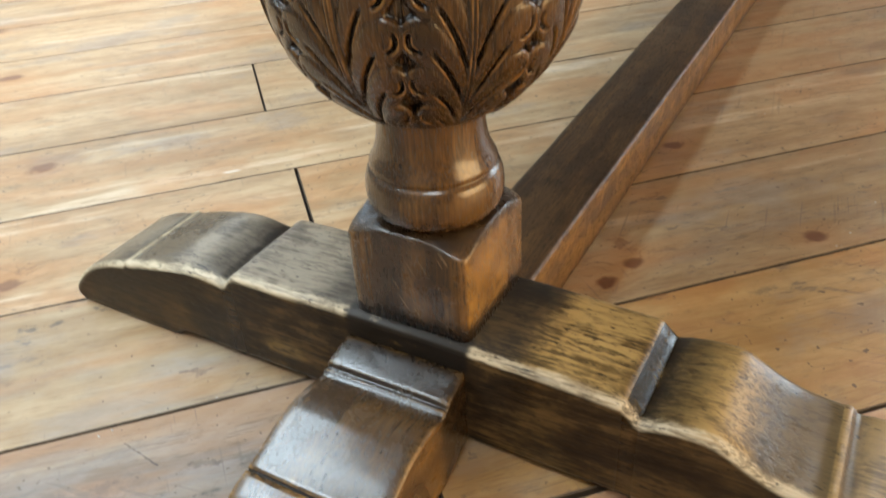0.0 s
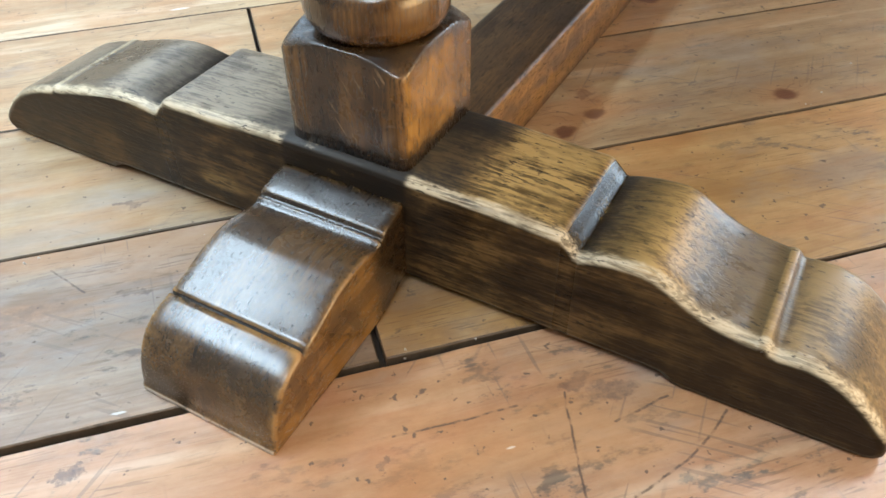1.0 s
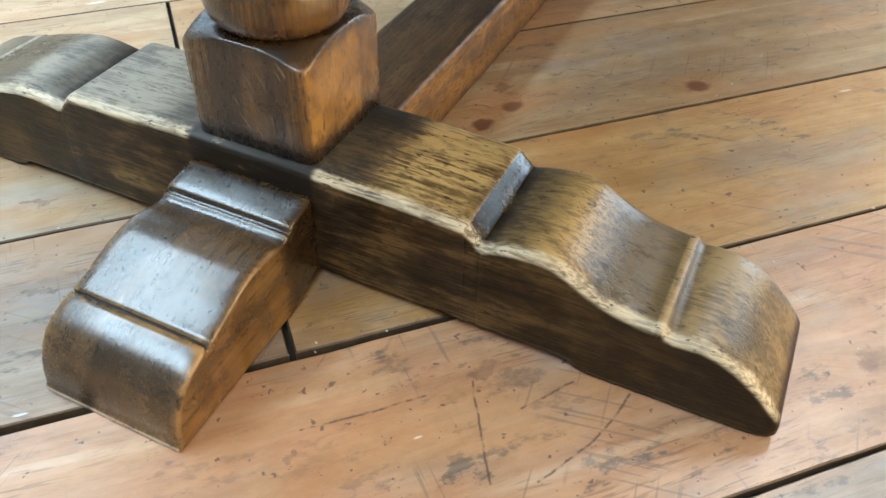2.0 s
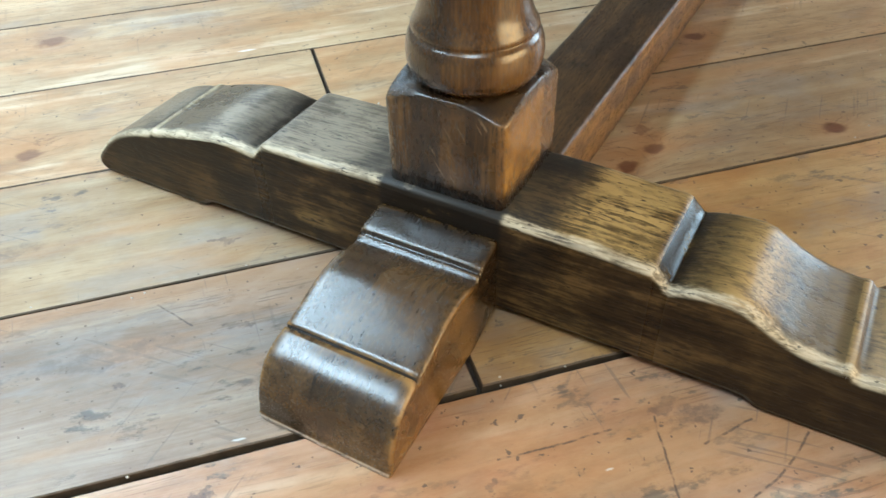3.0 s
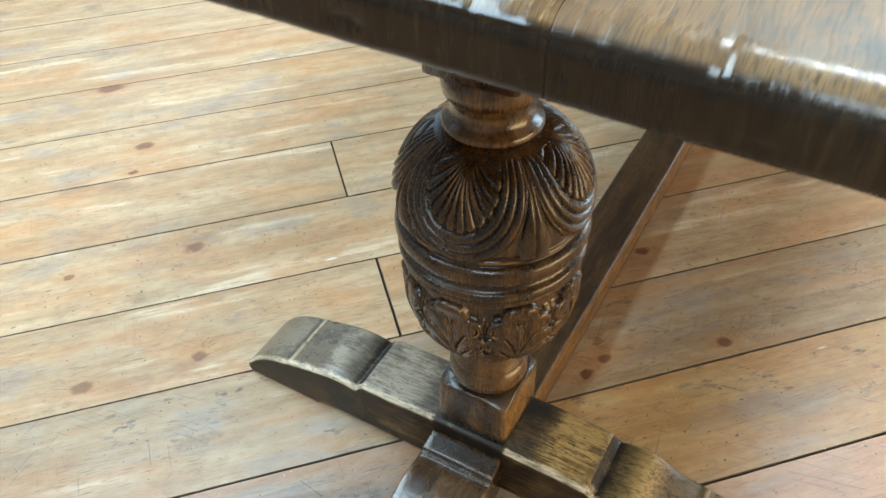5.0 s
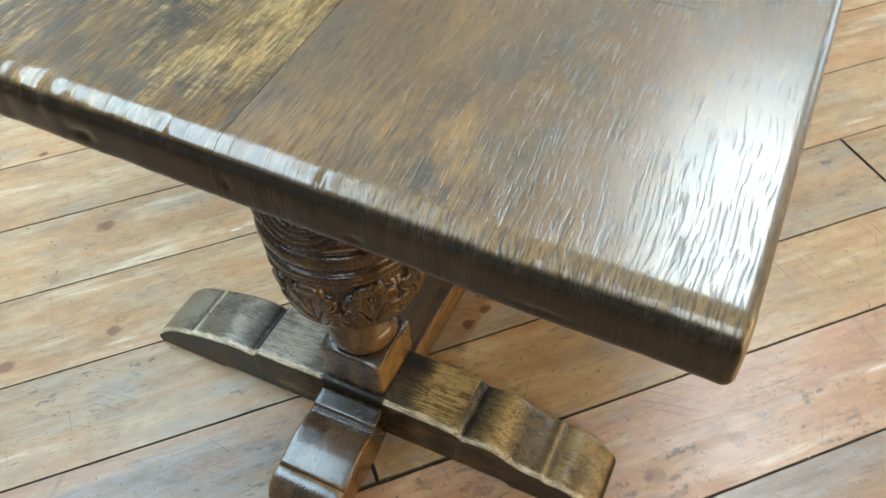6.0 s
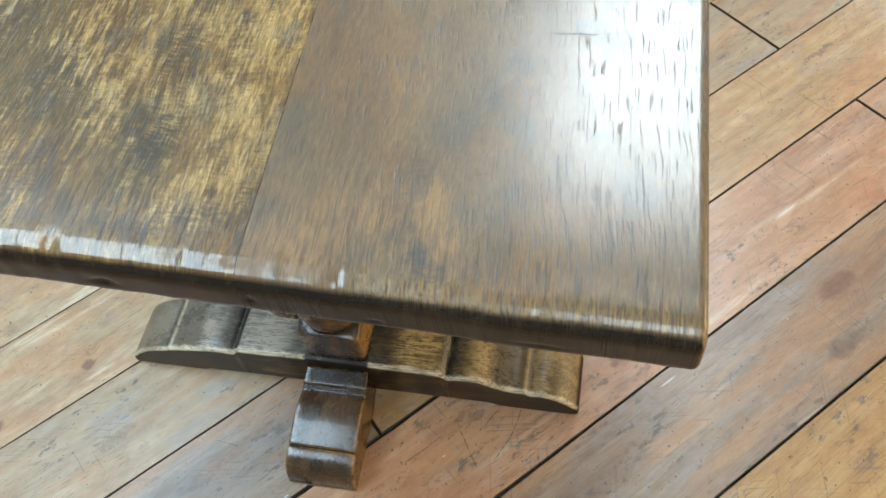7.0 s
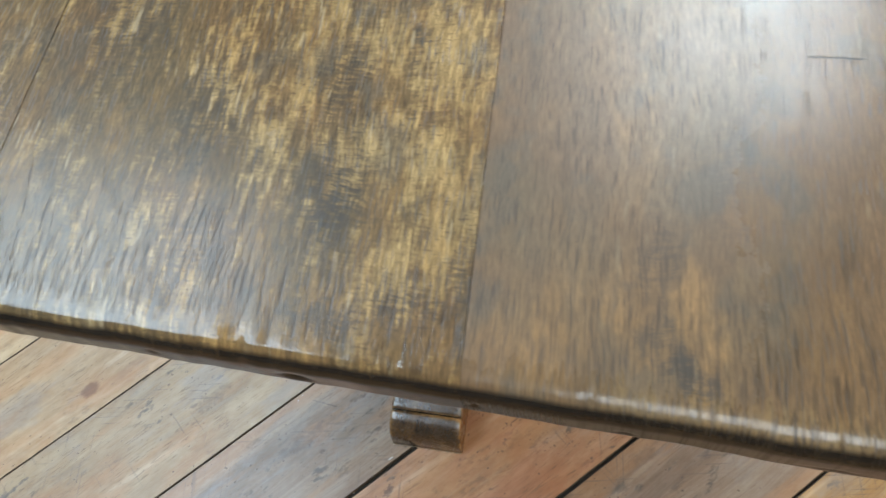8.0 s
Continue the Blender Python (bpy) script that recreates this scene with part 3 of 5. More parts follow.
def old_top(name, brown, gold, gloss, mottled, polish=0.0, coat=0.0):
    """A board of the top: open oak grain along y, stained, rubbed and waxed; mottled from 0 (even brown) to 1 (patched with gold)."""
    m, n, b = material(name)
    geo = n.add("ShaderNodeNewGeometry")
    solid_co = n.add("ShaderNodeTexCoord").outputs["Object"]
    co = n.vec("MULTIPLY", solid_co, (1, 1, 0))
    x, y, z = n.add("ShaderNodeSeparateXYZ", {0: solid_co}).outputs[:3]
    warp = n.add("ShaderNodeTexNoise", {"Vector": scaled(n, co, 13.0, 8.0, 13.0), "Scale": 1.0, "Detail": 3.0}).outputs["Color"]
    # the grain leans a little with the seam and wanders
    lean = n.add("ShaderNodeCombineXYZ", {0: n.math("MULTIPLY", y, 0.05)}).outputs[0]
    co2 = n.vec("ADD", n.vec("ADD", co, lean), n.vec("MULTIPLY", n.vec("SUBTRACT", warp, (0.5, 0.5, 0.5)), (0.014, 0.0, 0.0)))
    broad = n.noise(scaled(n, co2, 62.0, 7.0, 62.0), 1.0, 4.0, 0.6)
    streak = n.noise(scaled(n, co2, 170.0, 24.0, 170.0), 1.0, 5.0, 0.66)
    mid = n.noise(scaled(n, co2, 330.0, 48.0, 330.0), 1.0, 4.0, 0.64)
    fine = n.noise(scaled(n, co2, 1000.0, 120.0, 1000.0), 1.0, 3.0, 0.65)
    area = n.noise(scaled(n, co, 1.0, 0.7, 1.0), 21.0, 8.0, 0.68)
    rag = n.vec("MULTIPLY", n.vec("SUBTRACT", n.add("ShaderNodeTexNoise", {"Vector": scaled(n, co, 1.0, 0.45, 1.0), "Scale": 95.0, "Detail": 6.0, "Roughness": 0.72}).outputs["Color"], (0.5, 0.5, 0.5)), (0.035, 0.06, 0.0))
    ragged = n.vec("ADD", co, rag)
    rays = n.noise(scaled(n, n.vec("ADD", co, n.vec("MULTIPLY", warp, (0.0, 0.03, 0.0))), 95.0, 430.0, 95.0), 1.0, 4.0, 0.65)
    rough_grain = n.math("ADD", n.math("MULTIPLY", n.math("SUBTRACT", streak, 0.5), 0.85), n.math("ADD", n.math("MULTIPLY", n.math("SUBTRACT", mid, 0.5), 0.5), n.math("MULTIPLY", n.math("SUBTRACT", rays, 0.5), 0.45 * mottled)))
    rubbed = n.add("ShaderNodeGroup", {"Vector": ragged}, node_tree=GOLD_TREE).outputs[0]
    amount = n.math("ADD", n.math("MULTIPLY", n.math("SUBTRACT", area, 0.5), 0.9), n.math("MULTIPLY_ADD", rubbed, 0.24 * mottled, rough_grain))
    patch = n.span(amount, -0.01, 0.27)
    tint = n.span(n.noise(co, 8.0, 3.0, 0.5), 0.4, 0.6)
    low = n.mix(n.math("MULTIPLY", tint, 0.5), brown, tuple(c * k for c, k in zip(brown, (1.2, 0.9, 0.68))))
    high = n.mix(n.math("MULTIPLY", tint, 0.5), gold, tuple(c * k for c, k in zip(gold, (0.98, 0.84, 0.6))))
    colour = n.mix(n.math("MULTIPLY", patch, 0.32 + 0.68 * mottled), low, high)
    colour = n.mix(n.span(broad, 0.52, 0.7, 0.0, 0.45), colour, tuple(0.5 * c for c in brown))
    colour = n.mix(n.span(n.noise(scaled(n, co2, 26.0, 9.0, 26.0), 1.0, 5.0, 0.62), 0.5, 0.62, 0.0, 0.5), colour, tuple(c * k for c, k in zip(gold, (0.8, 0.68, 0.55))))
    colour = n.mix(n.span(n.noise(scaled(n, co, 1.0, 0.6, 1.0), 33.0, 5.0, 0.6), 0.52, 0.64, 0.0, 0.5), colour, (0.08, 0.07, 0.052))
    bare = n.math("MULTIPLY", n.add("ShaderNodeGroup", {"Vector": ragged}, node_tree=BARE_TREE).outputs[0], n.span(rough_grain, -0.2, 0.08))
    colour = n.mix(n.math("MULTIPLY", bare, 0.7), colour, (0.29, 0.16, 0.056))
    shade = n.math("MULTIPLY", n.span(mid, 0.3, 0.7, 0.9 - 0.18 * mottled, 1.08 + 0.18 * mottled), n.span(fine, 0.3, 0.7, 0.76 - 0.12 * mottled, 1.2 + 0.12 * mottled))
    colour = n.mix(1.0, colour, n.add("ShaderNodeCombineColor", {0: shade, 1: shade, 2: shade}).outputs[0], "MULTIPLY")
    # grey-black stains, crossed by fine rays; more of them scattered over the mottled board
    spot = n.add("ShaderNodeGroup", {"Vector": ragged}, node_tree=DARK_TREE).outputs[0]
    loose = n.span(n.noise(scaled(n, co, 1.0, 0.6, 1.0), 24.0, 6.0, 0.7), 0.57, 0.7, 0.0, 0.75 * mottled)
    dark = n.math("MULTIPLY", n.math("MAXIMUM", spot, loose), n.span(n.math("ADD", rays, n.math("MULTIPLY", n.math("SUBTRACT", streak, 0.5), 0.8)), 0.62, 0.42, 0.15, 1.0))
    colour = n.mix(n.math("MULTIPLY", dark, 0.85), colour, (0.042, 0.037, 0.03))
    # short cross flecks and long pale scuffs
    fleck = n.math("MULTIPLY", n.span(n.noise(scaled(n, co, 210.0, 820.0, 210.0), 1.0, 2.0, 0.55), 0.58, 0.66), n.span(area, 0.42, 0.56))
    colour = n.mix(n.math("MULTIPLY", fleck, 0.12 + 0.4 * mottled), colour, (0.05, 0.034, 0.018))
    pale = n.math("MULTIPLY", n.span(n.noise(scaled(n, co2, 210.0, 24.0, 210.0), 1.0, 3.0, 0.55), 0.62, 0.68), n.span(n.noise(co, 24.0, 3.0, 0.6), 0.48, 0.58))
    colour = n.mix(n.math("MULTIPLY", pale, 0.15 + 0.4 * mottled), colour, (0.42, 0.32, 0.18))
    # open pores, deeper and closer towards the end
    end = n.span(n.math("ADD", y, n.math("MULTIPLY", n.math("SUBTRACT", area, 0.5), 0.16)), -0.19, -0.275)
    cutoff = n.math("SUBTRACT", 0.605, n.math("MULTIPLY", end, 0.05))
    pores = n.span(n.math("SUBTRACT", n.noise(scaled(n, co2, 900.0, 46.0, 900.0), 1.0, 1.5, 0.5), cutoff), 0.0, 0.05)
    rim = n.span(n.math("ADD", y, n.math("ADD", n.math("MULTIPLY", x, -END_SKEW), n.math("MULTIPLY", n.math("SUBTRACT", n.noise(scaled(n, co, 190.0, 26.0, 1.0), 1.0, 5.0, 0.72), 0.5), 0.05))), -0.268, -0.284)
    rubbed_smooth = n.math("MULTIPLY", rim, n.span(n.math("MULTIPLY_ADD", n.math("SUBTRACT", area, 0.5), 0.2, x), 0.27, 0.16))
    pores = n.math("MULTIPLY", pores, n.math("MULTIPLY_ADD", rubbed_smooth, -0.85, 1.0))
    # long dark strokes where the grain has opened near the end
    stroke = n.math("MULTIPLY", n.span(n.noise(scaled(n, co2, 480.0, 34.0, 480.0), 1.0, 2.5, 0.55), 0.55, 0.63), n.math("MULTIPLY", end, n.math("SUBTRACT", 1.0, rubbed_smooth)))
    colour = n.mix(n.math("MULTIPLY", stroke, 0.6), colour, (0.032, 0.021, 0.012))
    colour = n.mix(n.math("MULTIPLY", n.math("SUBTRACT", rim, rubbed_smooth), 0.45), colour, n.mix(n.span(fine, 0.4, 0.52), (0.06, 0.038, 0.017), (0.32, 0.21, 0.09)))
    colour = n.mix(n.math("MULTIPLY", pores, 0.48 + 0.12 * mottled), colour, (0.022, 0.015, 0.009))
    # a fine crack across the grain
    crack = n.math("MULTIPLY", n.span(n.math("ABSOLUTE", n.math("ADD", n.math("SUBTRACT", y, -0.1155), n.math("MULTIPLY", n.math("SUBTRACT", mid, 0.5), 0.002))), 0.0007, 0.0002), n.span(n.math("ABSOLUTE", n.math("SUBTRACT", x, 0.315)), 0.014, 0.01))
    colour = n.mix(n.math("MULTIPLY", crack, 0.9), colour, (0.012, 0.008, 0.006))
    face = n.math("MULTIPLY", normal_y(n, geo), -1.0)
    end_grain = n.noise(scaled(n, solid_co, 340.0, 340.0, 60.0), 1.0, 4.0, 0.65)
    # end face: dark end grain, darkened further with its shade in the colour
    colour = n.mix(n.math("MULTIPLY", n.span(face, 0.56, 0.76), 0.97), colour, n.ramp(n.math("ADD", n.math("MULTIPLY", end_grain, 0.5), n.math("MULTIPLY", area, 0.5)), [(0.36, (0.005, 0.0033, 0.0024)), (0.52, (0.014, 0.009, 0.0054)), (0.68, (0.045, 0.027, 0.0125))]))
    n.put(b.inputs["Base Color"], colour)
    n.put(b.inputs["Specular IOR Level"], n.span(face, 0.8, 0.97, 0.5, 0.35))
    n.put(b.inputs["Coat Weight"], n.span(face, 0.5, 0.8, coat, 0.0))
    b.inputs["Coat Roughness"].default_value = 0.48
    base_rough = n.math("ADD", n.math("MULTIPLY", area, 0.16), n.span(x, 0.2, 0.33, gloss - 0.08, gloss - 0.08 - polish))
    n.put(b.inputs["Roughness"], n.math("ADD", n.math("MULTIPLY_ADD", n.span(face, 0.8, 0.97), 0.12, base_rough), n.math("ADD", n.math("MULTIPLY", pores, 0.12), n.math("MULTIPLY_ADD", rubbed_smooth, -0.1, n.math("MULTIPLY", rim, -0.08)))))
    h = n.math("ADD", n.math("MULTIPLY_ADD", crack, -0.8, n.math("MULTIPLY_ADD", stroke, -0.2, n.math("MULTIPLY", pores, -0.55))), n.math("ADD", n.math("MULTIPLY", fine, 0.08), n.math("ADD", n.math("MULTIPLY", mid, 0.12), n.math("MULTIPLY", streak, 0.25))))
    n.put(b.inputs["Normal"], n.add("ShaderNodeBump", {"Height": h, "Strength": n.math("MULTIPLY_ADD", rubbed_smooth, -0.14, 0.22), "Distance": 0.0012}).outputs[0])
    return m


def normal_y(n, geo):
    return n.add("ShaderNodeSeparateXYZ", {0: geo.outputs["Normal"]}).outputs[1]


END_SKEW = -0.032
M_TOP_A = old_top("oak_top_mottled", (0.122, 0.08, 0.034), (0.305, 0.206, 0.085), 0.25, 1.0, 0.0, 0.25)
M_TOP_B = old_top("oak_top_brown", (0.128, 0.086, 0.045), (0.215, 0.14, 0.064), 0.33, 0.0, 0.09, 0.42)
M_PINE_PALE = pine("pine_pale", ((0.308, 0.189, 0.094), (0.424, 0.289, 0.163), (0.523, 0.388, 0.24)), grey=0.2, dirty=0.4, bleached=0.7, scored=0.22)
M_PINE_HONEY = pine("pine_honey", ((0.27, 0.142, 0.05), (0.385, 0.232, 0.095), (0.495, 0.33, 0.155)), grey=0.18)
M_PINE_ROSE = pine("pine_rose", ((0.285, 0.138, 0.07), (0.405, 0.225, 0.125), (0.505, 0.312, 0.185)), grey=0.3, red=0.35)
M_PINE_TAN = pine("pine_tan", ((0.24, 0.15, 0.078), (0.335, 0.23, 0.13), (0.43, 0.32, 0.195)), grey=0.45)
M_PINE_GREY = pine("pine_grey", ((0.165, 0.108, 0.075), (0.24, 0.172, 0.124), (0.335, 0.26, 0.192)), grey=0.85)
M_GRIT = plain("pale_grit", (0.55, 0.52, 0.47), 0.8, 0.2, 300.0)
M_EDGE = plain("dirty_board_edge", (0.12, 0.08, 0.048), 0.6, 0.48, 90.0)
M_UNDER = plain("dusty_subfloor", (0.045, 0.035, 0.026), 0.9, 0.4, 45.0)
M_PLASTER = plain("grey_plaster", (0.2, 0.188, 0.172), 0.8, 0.03, 6.0)
M_CEILING = plain("white_ceiling_paint", (0.6, 0.6, 0.58), 0.8, 0.02, 6.0)
M_FRAME = plain("white_frame_paint", (0.75, 0.74, 0.72), 0.4, 0.02)
M_GLASS = plain("clear_glass", (1, 1, 1), 0.0, 0.0, 5.0, **{"Transmission Weight": 1.0, "IOR": 1.45})


# ---- mesh helpers ----
def mesh_object(name, verts, faces, mat, parent=None, label="", smooth=True):
    me = bpy.data.meshes.new(name)
    me.from_pydata([tuple(v) for v in verts], [], faces)
    me.materials.append(mat)
    if smooth:
        me.polygons.foreach_set("use_smooth", [True] * len(me.polygons))
    me.update()
    ob = new(name, me)
    ob.parent = parent
    return tagged(ob, label)


def box_faces(o):
    return [tuple(o + i for i in f) for f in ((0, 3, 2, 1), (4, 5, 6, 7), (0, 1, 5, 4), (1, 2, 6, 5), (2, 3, 7, 6), (3, 0, 4, 7))]


def boxes(name, cells, mat, parent=None, label=""):
    """Several plain blocks of one built thing, as one mesh."""
    verts, faces = [], []
    for x0, y0, z0, x1, y1, z1 in cells:
        faces += box_faces(len(verts))
        verts += [(x0, y0, z0), (x1, y0, z0), (x1, y1, z0), (x0, y1, z0), (x0, y0, z1), (x1, y0, z1), (x1, y1, z1), (x0, y1, z1)]
    return mesh_object(name, verts, faces, mat, parent, label, smooth=False)


def resample(pts, step):
    """Points along a polyline about step apart, its corners kept."""
    out = []
    for (a, b), (c, d) in zip(pts, pts[1:]):
        k = max(1, round(math.hypot(c - a, d - b) / step))
        out += [(a + (c - a) * i / k, b + (d - b) * i / k) for i in range(k)]
    return out + [pts[-1]]


def inset_loop(loop, d):
    """A closed loop (counter-clockwise) moved inwards by d."""
    n, out = len(loop), []
    for i in range(n):
        p, q, r = Vector(loop[i - 1]), Vector(loop[i]), Vector(loop[(i + 1) % n])
        e1, e2 = (q - p).normalized(), (r - q).normalized()
        nrm = Vector((-e1.y - e2.y, e1.x + e2.x))
        nrm = nrm.normalized() if nrm.length > 1e-6 else Vector((-e1.y, e1.x))
        k = min(1 / max(0.5, nrm.dot(Vector((-e1.y, e1.x)))), 1.6)
        out.append(tuple(q + nrm * d * k))
    return out


def solid(name, loop, w0, w1, place, mat, parent=None, label="", radius=0.002, bend=None, steps=4):
    """A closed profile swept from w0 to w1 with its end edges rounded. place(a, b, w) gives the point in space."""
    if sum(a * d - c * b for (a, b), (c, d) in zip(loop, loop[1:] + loop[:1])) < 0:
        loop = loop[::-1]
    s = 1 if w1 > w0 else -1
    rows = [(w0, radius)] + [(w0 + s * radius * (1 - math.cos(a)), radius * (1 - math.sin(a))) for a in (0.5, 1.0, math.pi / 2)]
    back = [(w1 - (w - w0), d) for w, d in rows][::-1]
    inner = [w0 + (w1 - w0) * i / steps for i in range(1, steps)]
    rows += [(w0 + s * radius * 3, 0.0)] + [(w, 0.0) for w in inner] + [(w1 - s * radius * 3, 0.0)] + back
    n, verts, faces = len(loop), [], []
    for w, d in rows:
        for a, b in inset_loop(loop, d) if d > 1e-6 else loop:
            v = Vector(place(a, b, w))
            verts.append(bend(v) if bend else v)
    for j in range(len(rows) - 1):
        for i in range(n):
            faces.append((j * n + i, j * n + (i + 1) % n, (j + 1) * n + (i + 1) % n, (j + 1) * n + i))
    verts += verts[:n] + verts[(len(rows) - 1) * n:len(rows) * n]
    faces.append(tuple(range(len(rows) * n, len(rows) * n + n))[::-1])
    faces.append(tuple(range(len(rows) * n + n, len(rows) * n + 2 * n)))
    ob = mesh_object(name, verts, faces, mat, parent, label)
    bm = bmesh.new()
    bm.from_mesh(ob.data)
    bmesh.ops.recalc_face_normals(bm, faces=bm.faces)
    bm.to_mesh(ob.data)
    bm.free()
    return ob


def lathe(name, profile, mat, parent=None, label="", seg=160, centre=(0, 0), height=None):
    """A turned solid from (radius, z) pairs; height(theta, z, r) adds carving to the radius."""
    verts, faces, n = [], [], len(profile)
    for r, z in profile:
        for k in range(seg):
            t = 2 * math.pi * k / seg
            rr = r + (height(t, z, r) if height else 0.0)
            verts.append((centre[0] + rr * math.cos(t), centre[1] + rr * math.sin(t), z))
    for j in range(n - 1):
        for k in range(seg):
            a, b = j * seg + k, j * seg + (k + 1) % seg
            faces.append((a, b, b + seg, a + seg))
    faces.append(tuple(range(seg))[::-1])
    faces.append(tuple(range((n - 1) * seg, n * seg)))
    return mesh_object(name, verts, faces, mat, parent, label)


def smooth_curve(pts, count):
    """count points along a smooth curve through (a, b) points, spaced by length."""
    p = np.array(pts, float)
    s = np.concatenate([[0], np.cumsum(np.hypot(*np.diff(p, axis=0).T))])
    m = np.gradient(p, s, axis=0)
    out = []
    for t in np.linspace(0, s[-1], count):
        i = min(max(int(np.searchsorted(s, t)) - 1, 0), len(p) - 2)
        h = s[i + 1] - s[i]
        u = (t - s[i]) / h
        out.append(tuple((2 * u**3 - 3 * u**2 + 1) * p[i] + (u**3 - 2 * u**2 + u) * h * m[i] + (-2 * u**3 + 3 * u**2) * p[i + 1] + (u**3 - u**2) * h * m[i + 1]))
    return out


# ---- room shell ----
W = 0.15


def wall_with_window(name, side, window):
    x0, x1 = (ROOM_X1, ROOM_X1 + W) if side > 0 else (ROOM_X0 - W, ROOM_X0)
    _, cy, w, z0, z1, _ = window
    a, b = cy - w / 2, cy + w / 2
    cells = [(x0, ROOM_Y0, 0, x1, a, ROOM_Z), (x0, b, 0, x1, ROOM_Y1, ROOM_Z), (x0, a, 0, x1, b, z0), (x0, a, z1, x1, b, ROOM_Z)]
    tagged(boxes(name, cells, M_PLASTER), "plain grey plastered wall with a wide window", "wall", kind="structure")
    wx = x0 + 0.09 if side > 0 else x0 + 0.06
    win = tagged(new("window_1" if side > 0 else "window_2"), "wide white painted window letting in daylight", "window", kind="structure")
    boxes("window_frame", [(wx - 0.025, a, z0, wx + 0.025, b, z0 + 0.05), (wx - 0.025, a, z1 - 0.05, wx + 0.025, b, z1),
                           (wx - 0.025, a, z0 + 0.05, wx + 0.025, a + 0.05, z1 - 0.05), (wx - 0.025, b - 0.05, z0 + 0.05, wx + 0.025, b, z1 - 0.05)], M_FRAME, win)
    pane = boxes("pane", [(wx - 0.003, a + 0.05, z0 + 0.05, wx + 0.003, b - 0.05, z1 - 0.05)], M_GLASS, win)
    pane.visible_shadow = False


wall_with_window("wall_east", 1, WINDOWS[0])
wall_with_window("wall_west", -1, WINDOWS[1])
def north_wall():
    """The far wall, with an opening for each of its windows."""
    y0, y1, edge, cells = ROOM_Y1, ROOM_Y1 + W, ROOM_X0 - W, []
    for i, (x0, x1, z0, z1, _) in enumerate(NORTH):
        cells += [(edge, y0, 0, x0, y1, ROOM_Z), (x0, y0, 0, x1, y1, z0), (x0, y0, z1, x1, y1, ROOM_Z)]
        edge = x1
        win = tagged(new("window_%d" % (i + 3)), "white painted window letting in daylight", "window", kind="structure")
        boxes("window_frame", [(x0, y0 + 0.05, z0, x1, y0 + 0.1, z0 + 0.05), (x0, y0 + 0.05, z1 - 0.05, x1, y0 + 0.1, z1),
                               (x0, y0 + 0.05, z0 + 0.05, x0 + 0.05, y0 + 0.1, z1 - 0.05), (x1 - 0.05, y0 + 0.05, z0 + 0.05, x1, y0 + 0.1, z1 - 0.05)], M_FRAME, win)
        boxes("pane", [(x0 + 0.05, y0 + 0.072, z0 + 0.05, x1 - 0.05, y0 + 0.078, z1 - 0.05)], M_GLASS, win).visible_shadow = False
    cells.append((edge, y0, 0, ROOM_X1 + W, y1, ROOM_Z))
    tagged(boxes("wall_north", cells, M_PLASTER), "plain grey plastered wall with a window", "wall", kind="structure")


north_wall()
tagged(boxes("wall_south", [(ROOM_X0 - W, ROOM_Y0 - W, 0, ROOM_X1 + W, ROOM_Y0, ROOM_Z)], M_PLASTER), "plain grey plastered wall", "wall", kind="structure")


def ceiling():
    """A slab with an opening for each rooflight."""
    xs = sorted({ROOM_X0 - W, ROOM_X1 + W, *(c[0] + s * c[2] / 2 for c in ROOFLIGHTS for s in (-1, 1))})
    ys = sorted({ROOM_Y0 - W, ROOM_Y1 + W, *(c[1] + s * c[3] / 2 for c in ROOFLIGHTS for s in (-1, 1))})
    cells = []
    for x0, x1 in zip(xs, xs[1:]):
        for y0, y1 in zip(ys, ys[1:]):
            mx, my = (x0 + x1) / 2, (y0 + y1) / 2
            if not any(abs(mx - c[0]) < c[2] / 2 and abs(my - c[1]) < c[3] / 2 for c in ROOFLIGHTS):
                cells.append((x0, y0, ROOM_Z, x1, y1, ROOM_Z + 0.2))
    tagged(boxes("ceiling", cells, M_CEILING), "white painted ceiling with two rooflights and an added fill opening", "ceiling", kind="structure")


ceiling()

# ---- the table ----
table = tagged(new("table"), "antique oak refectory table, carved bulbous leg on moulded cross foot", "table")


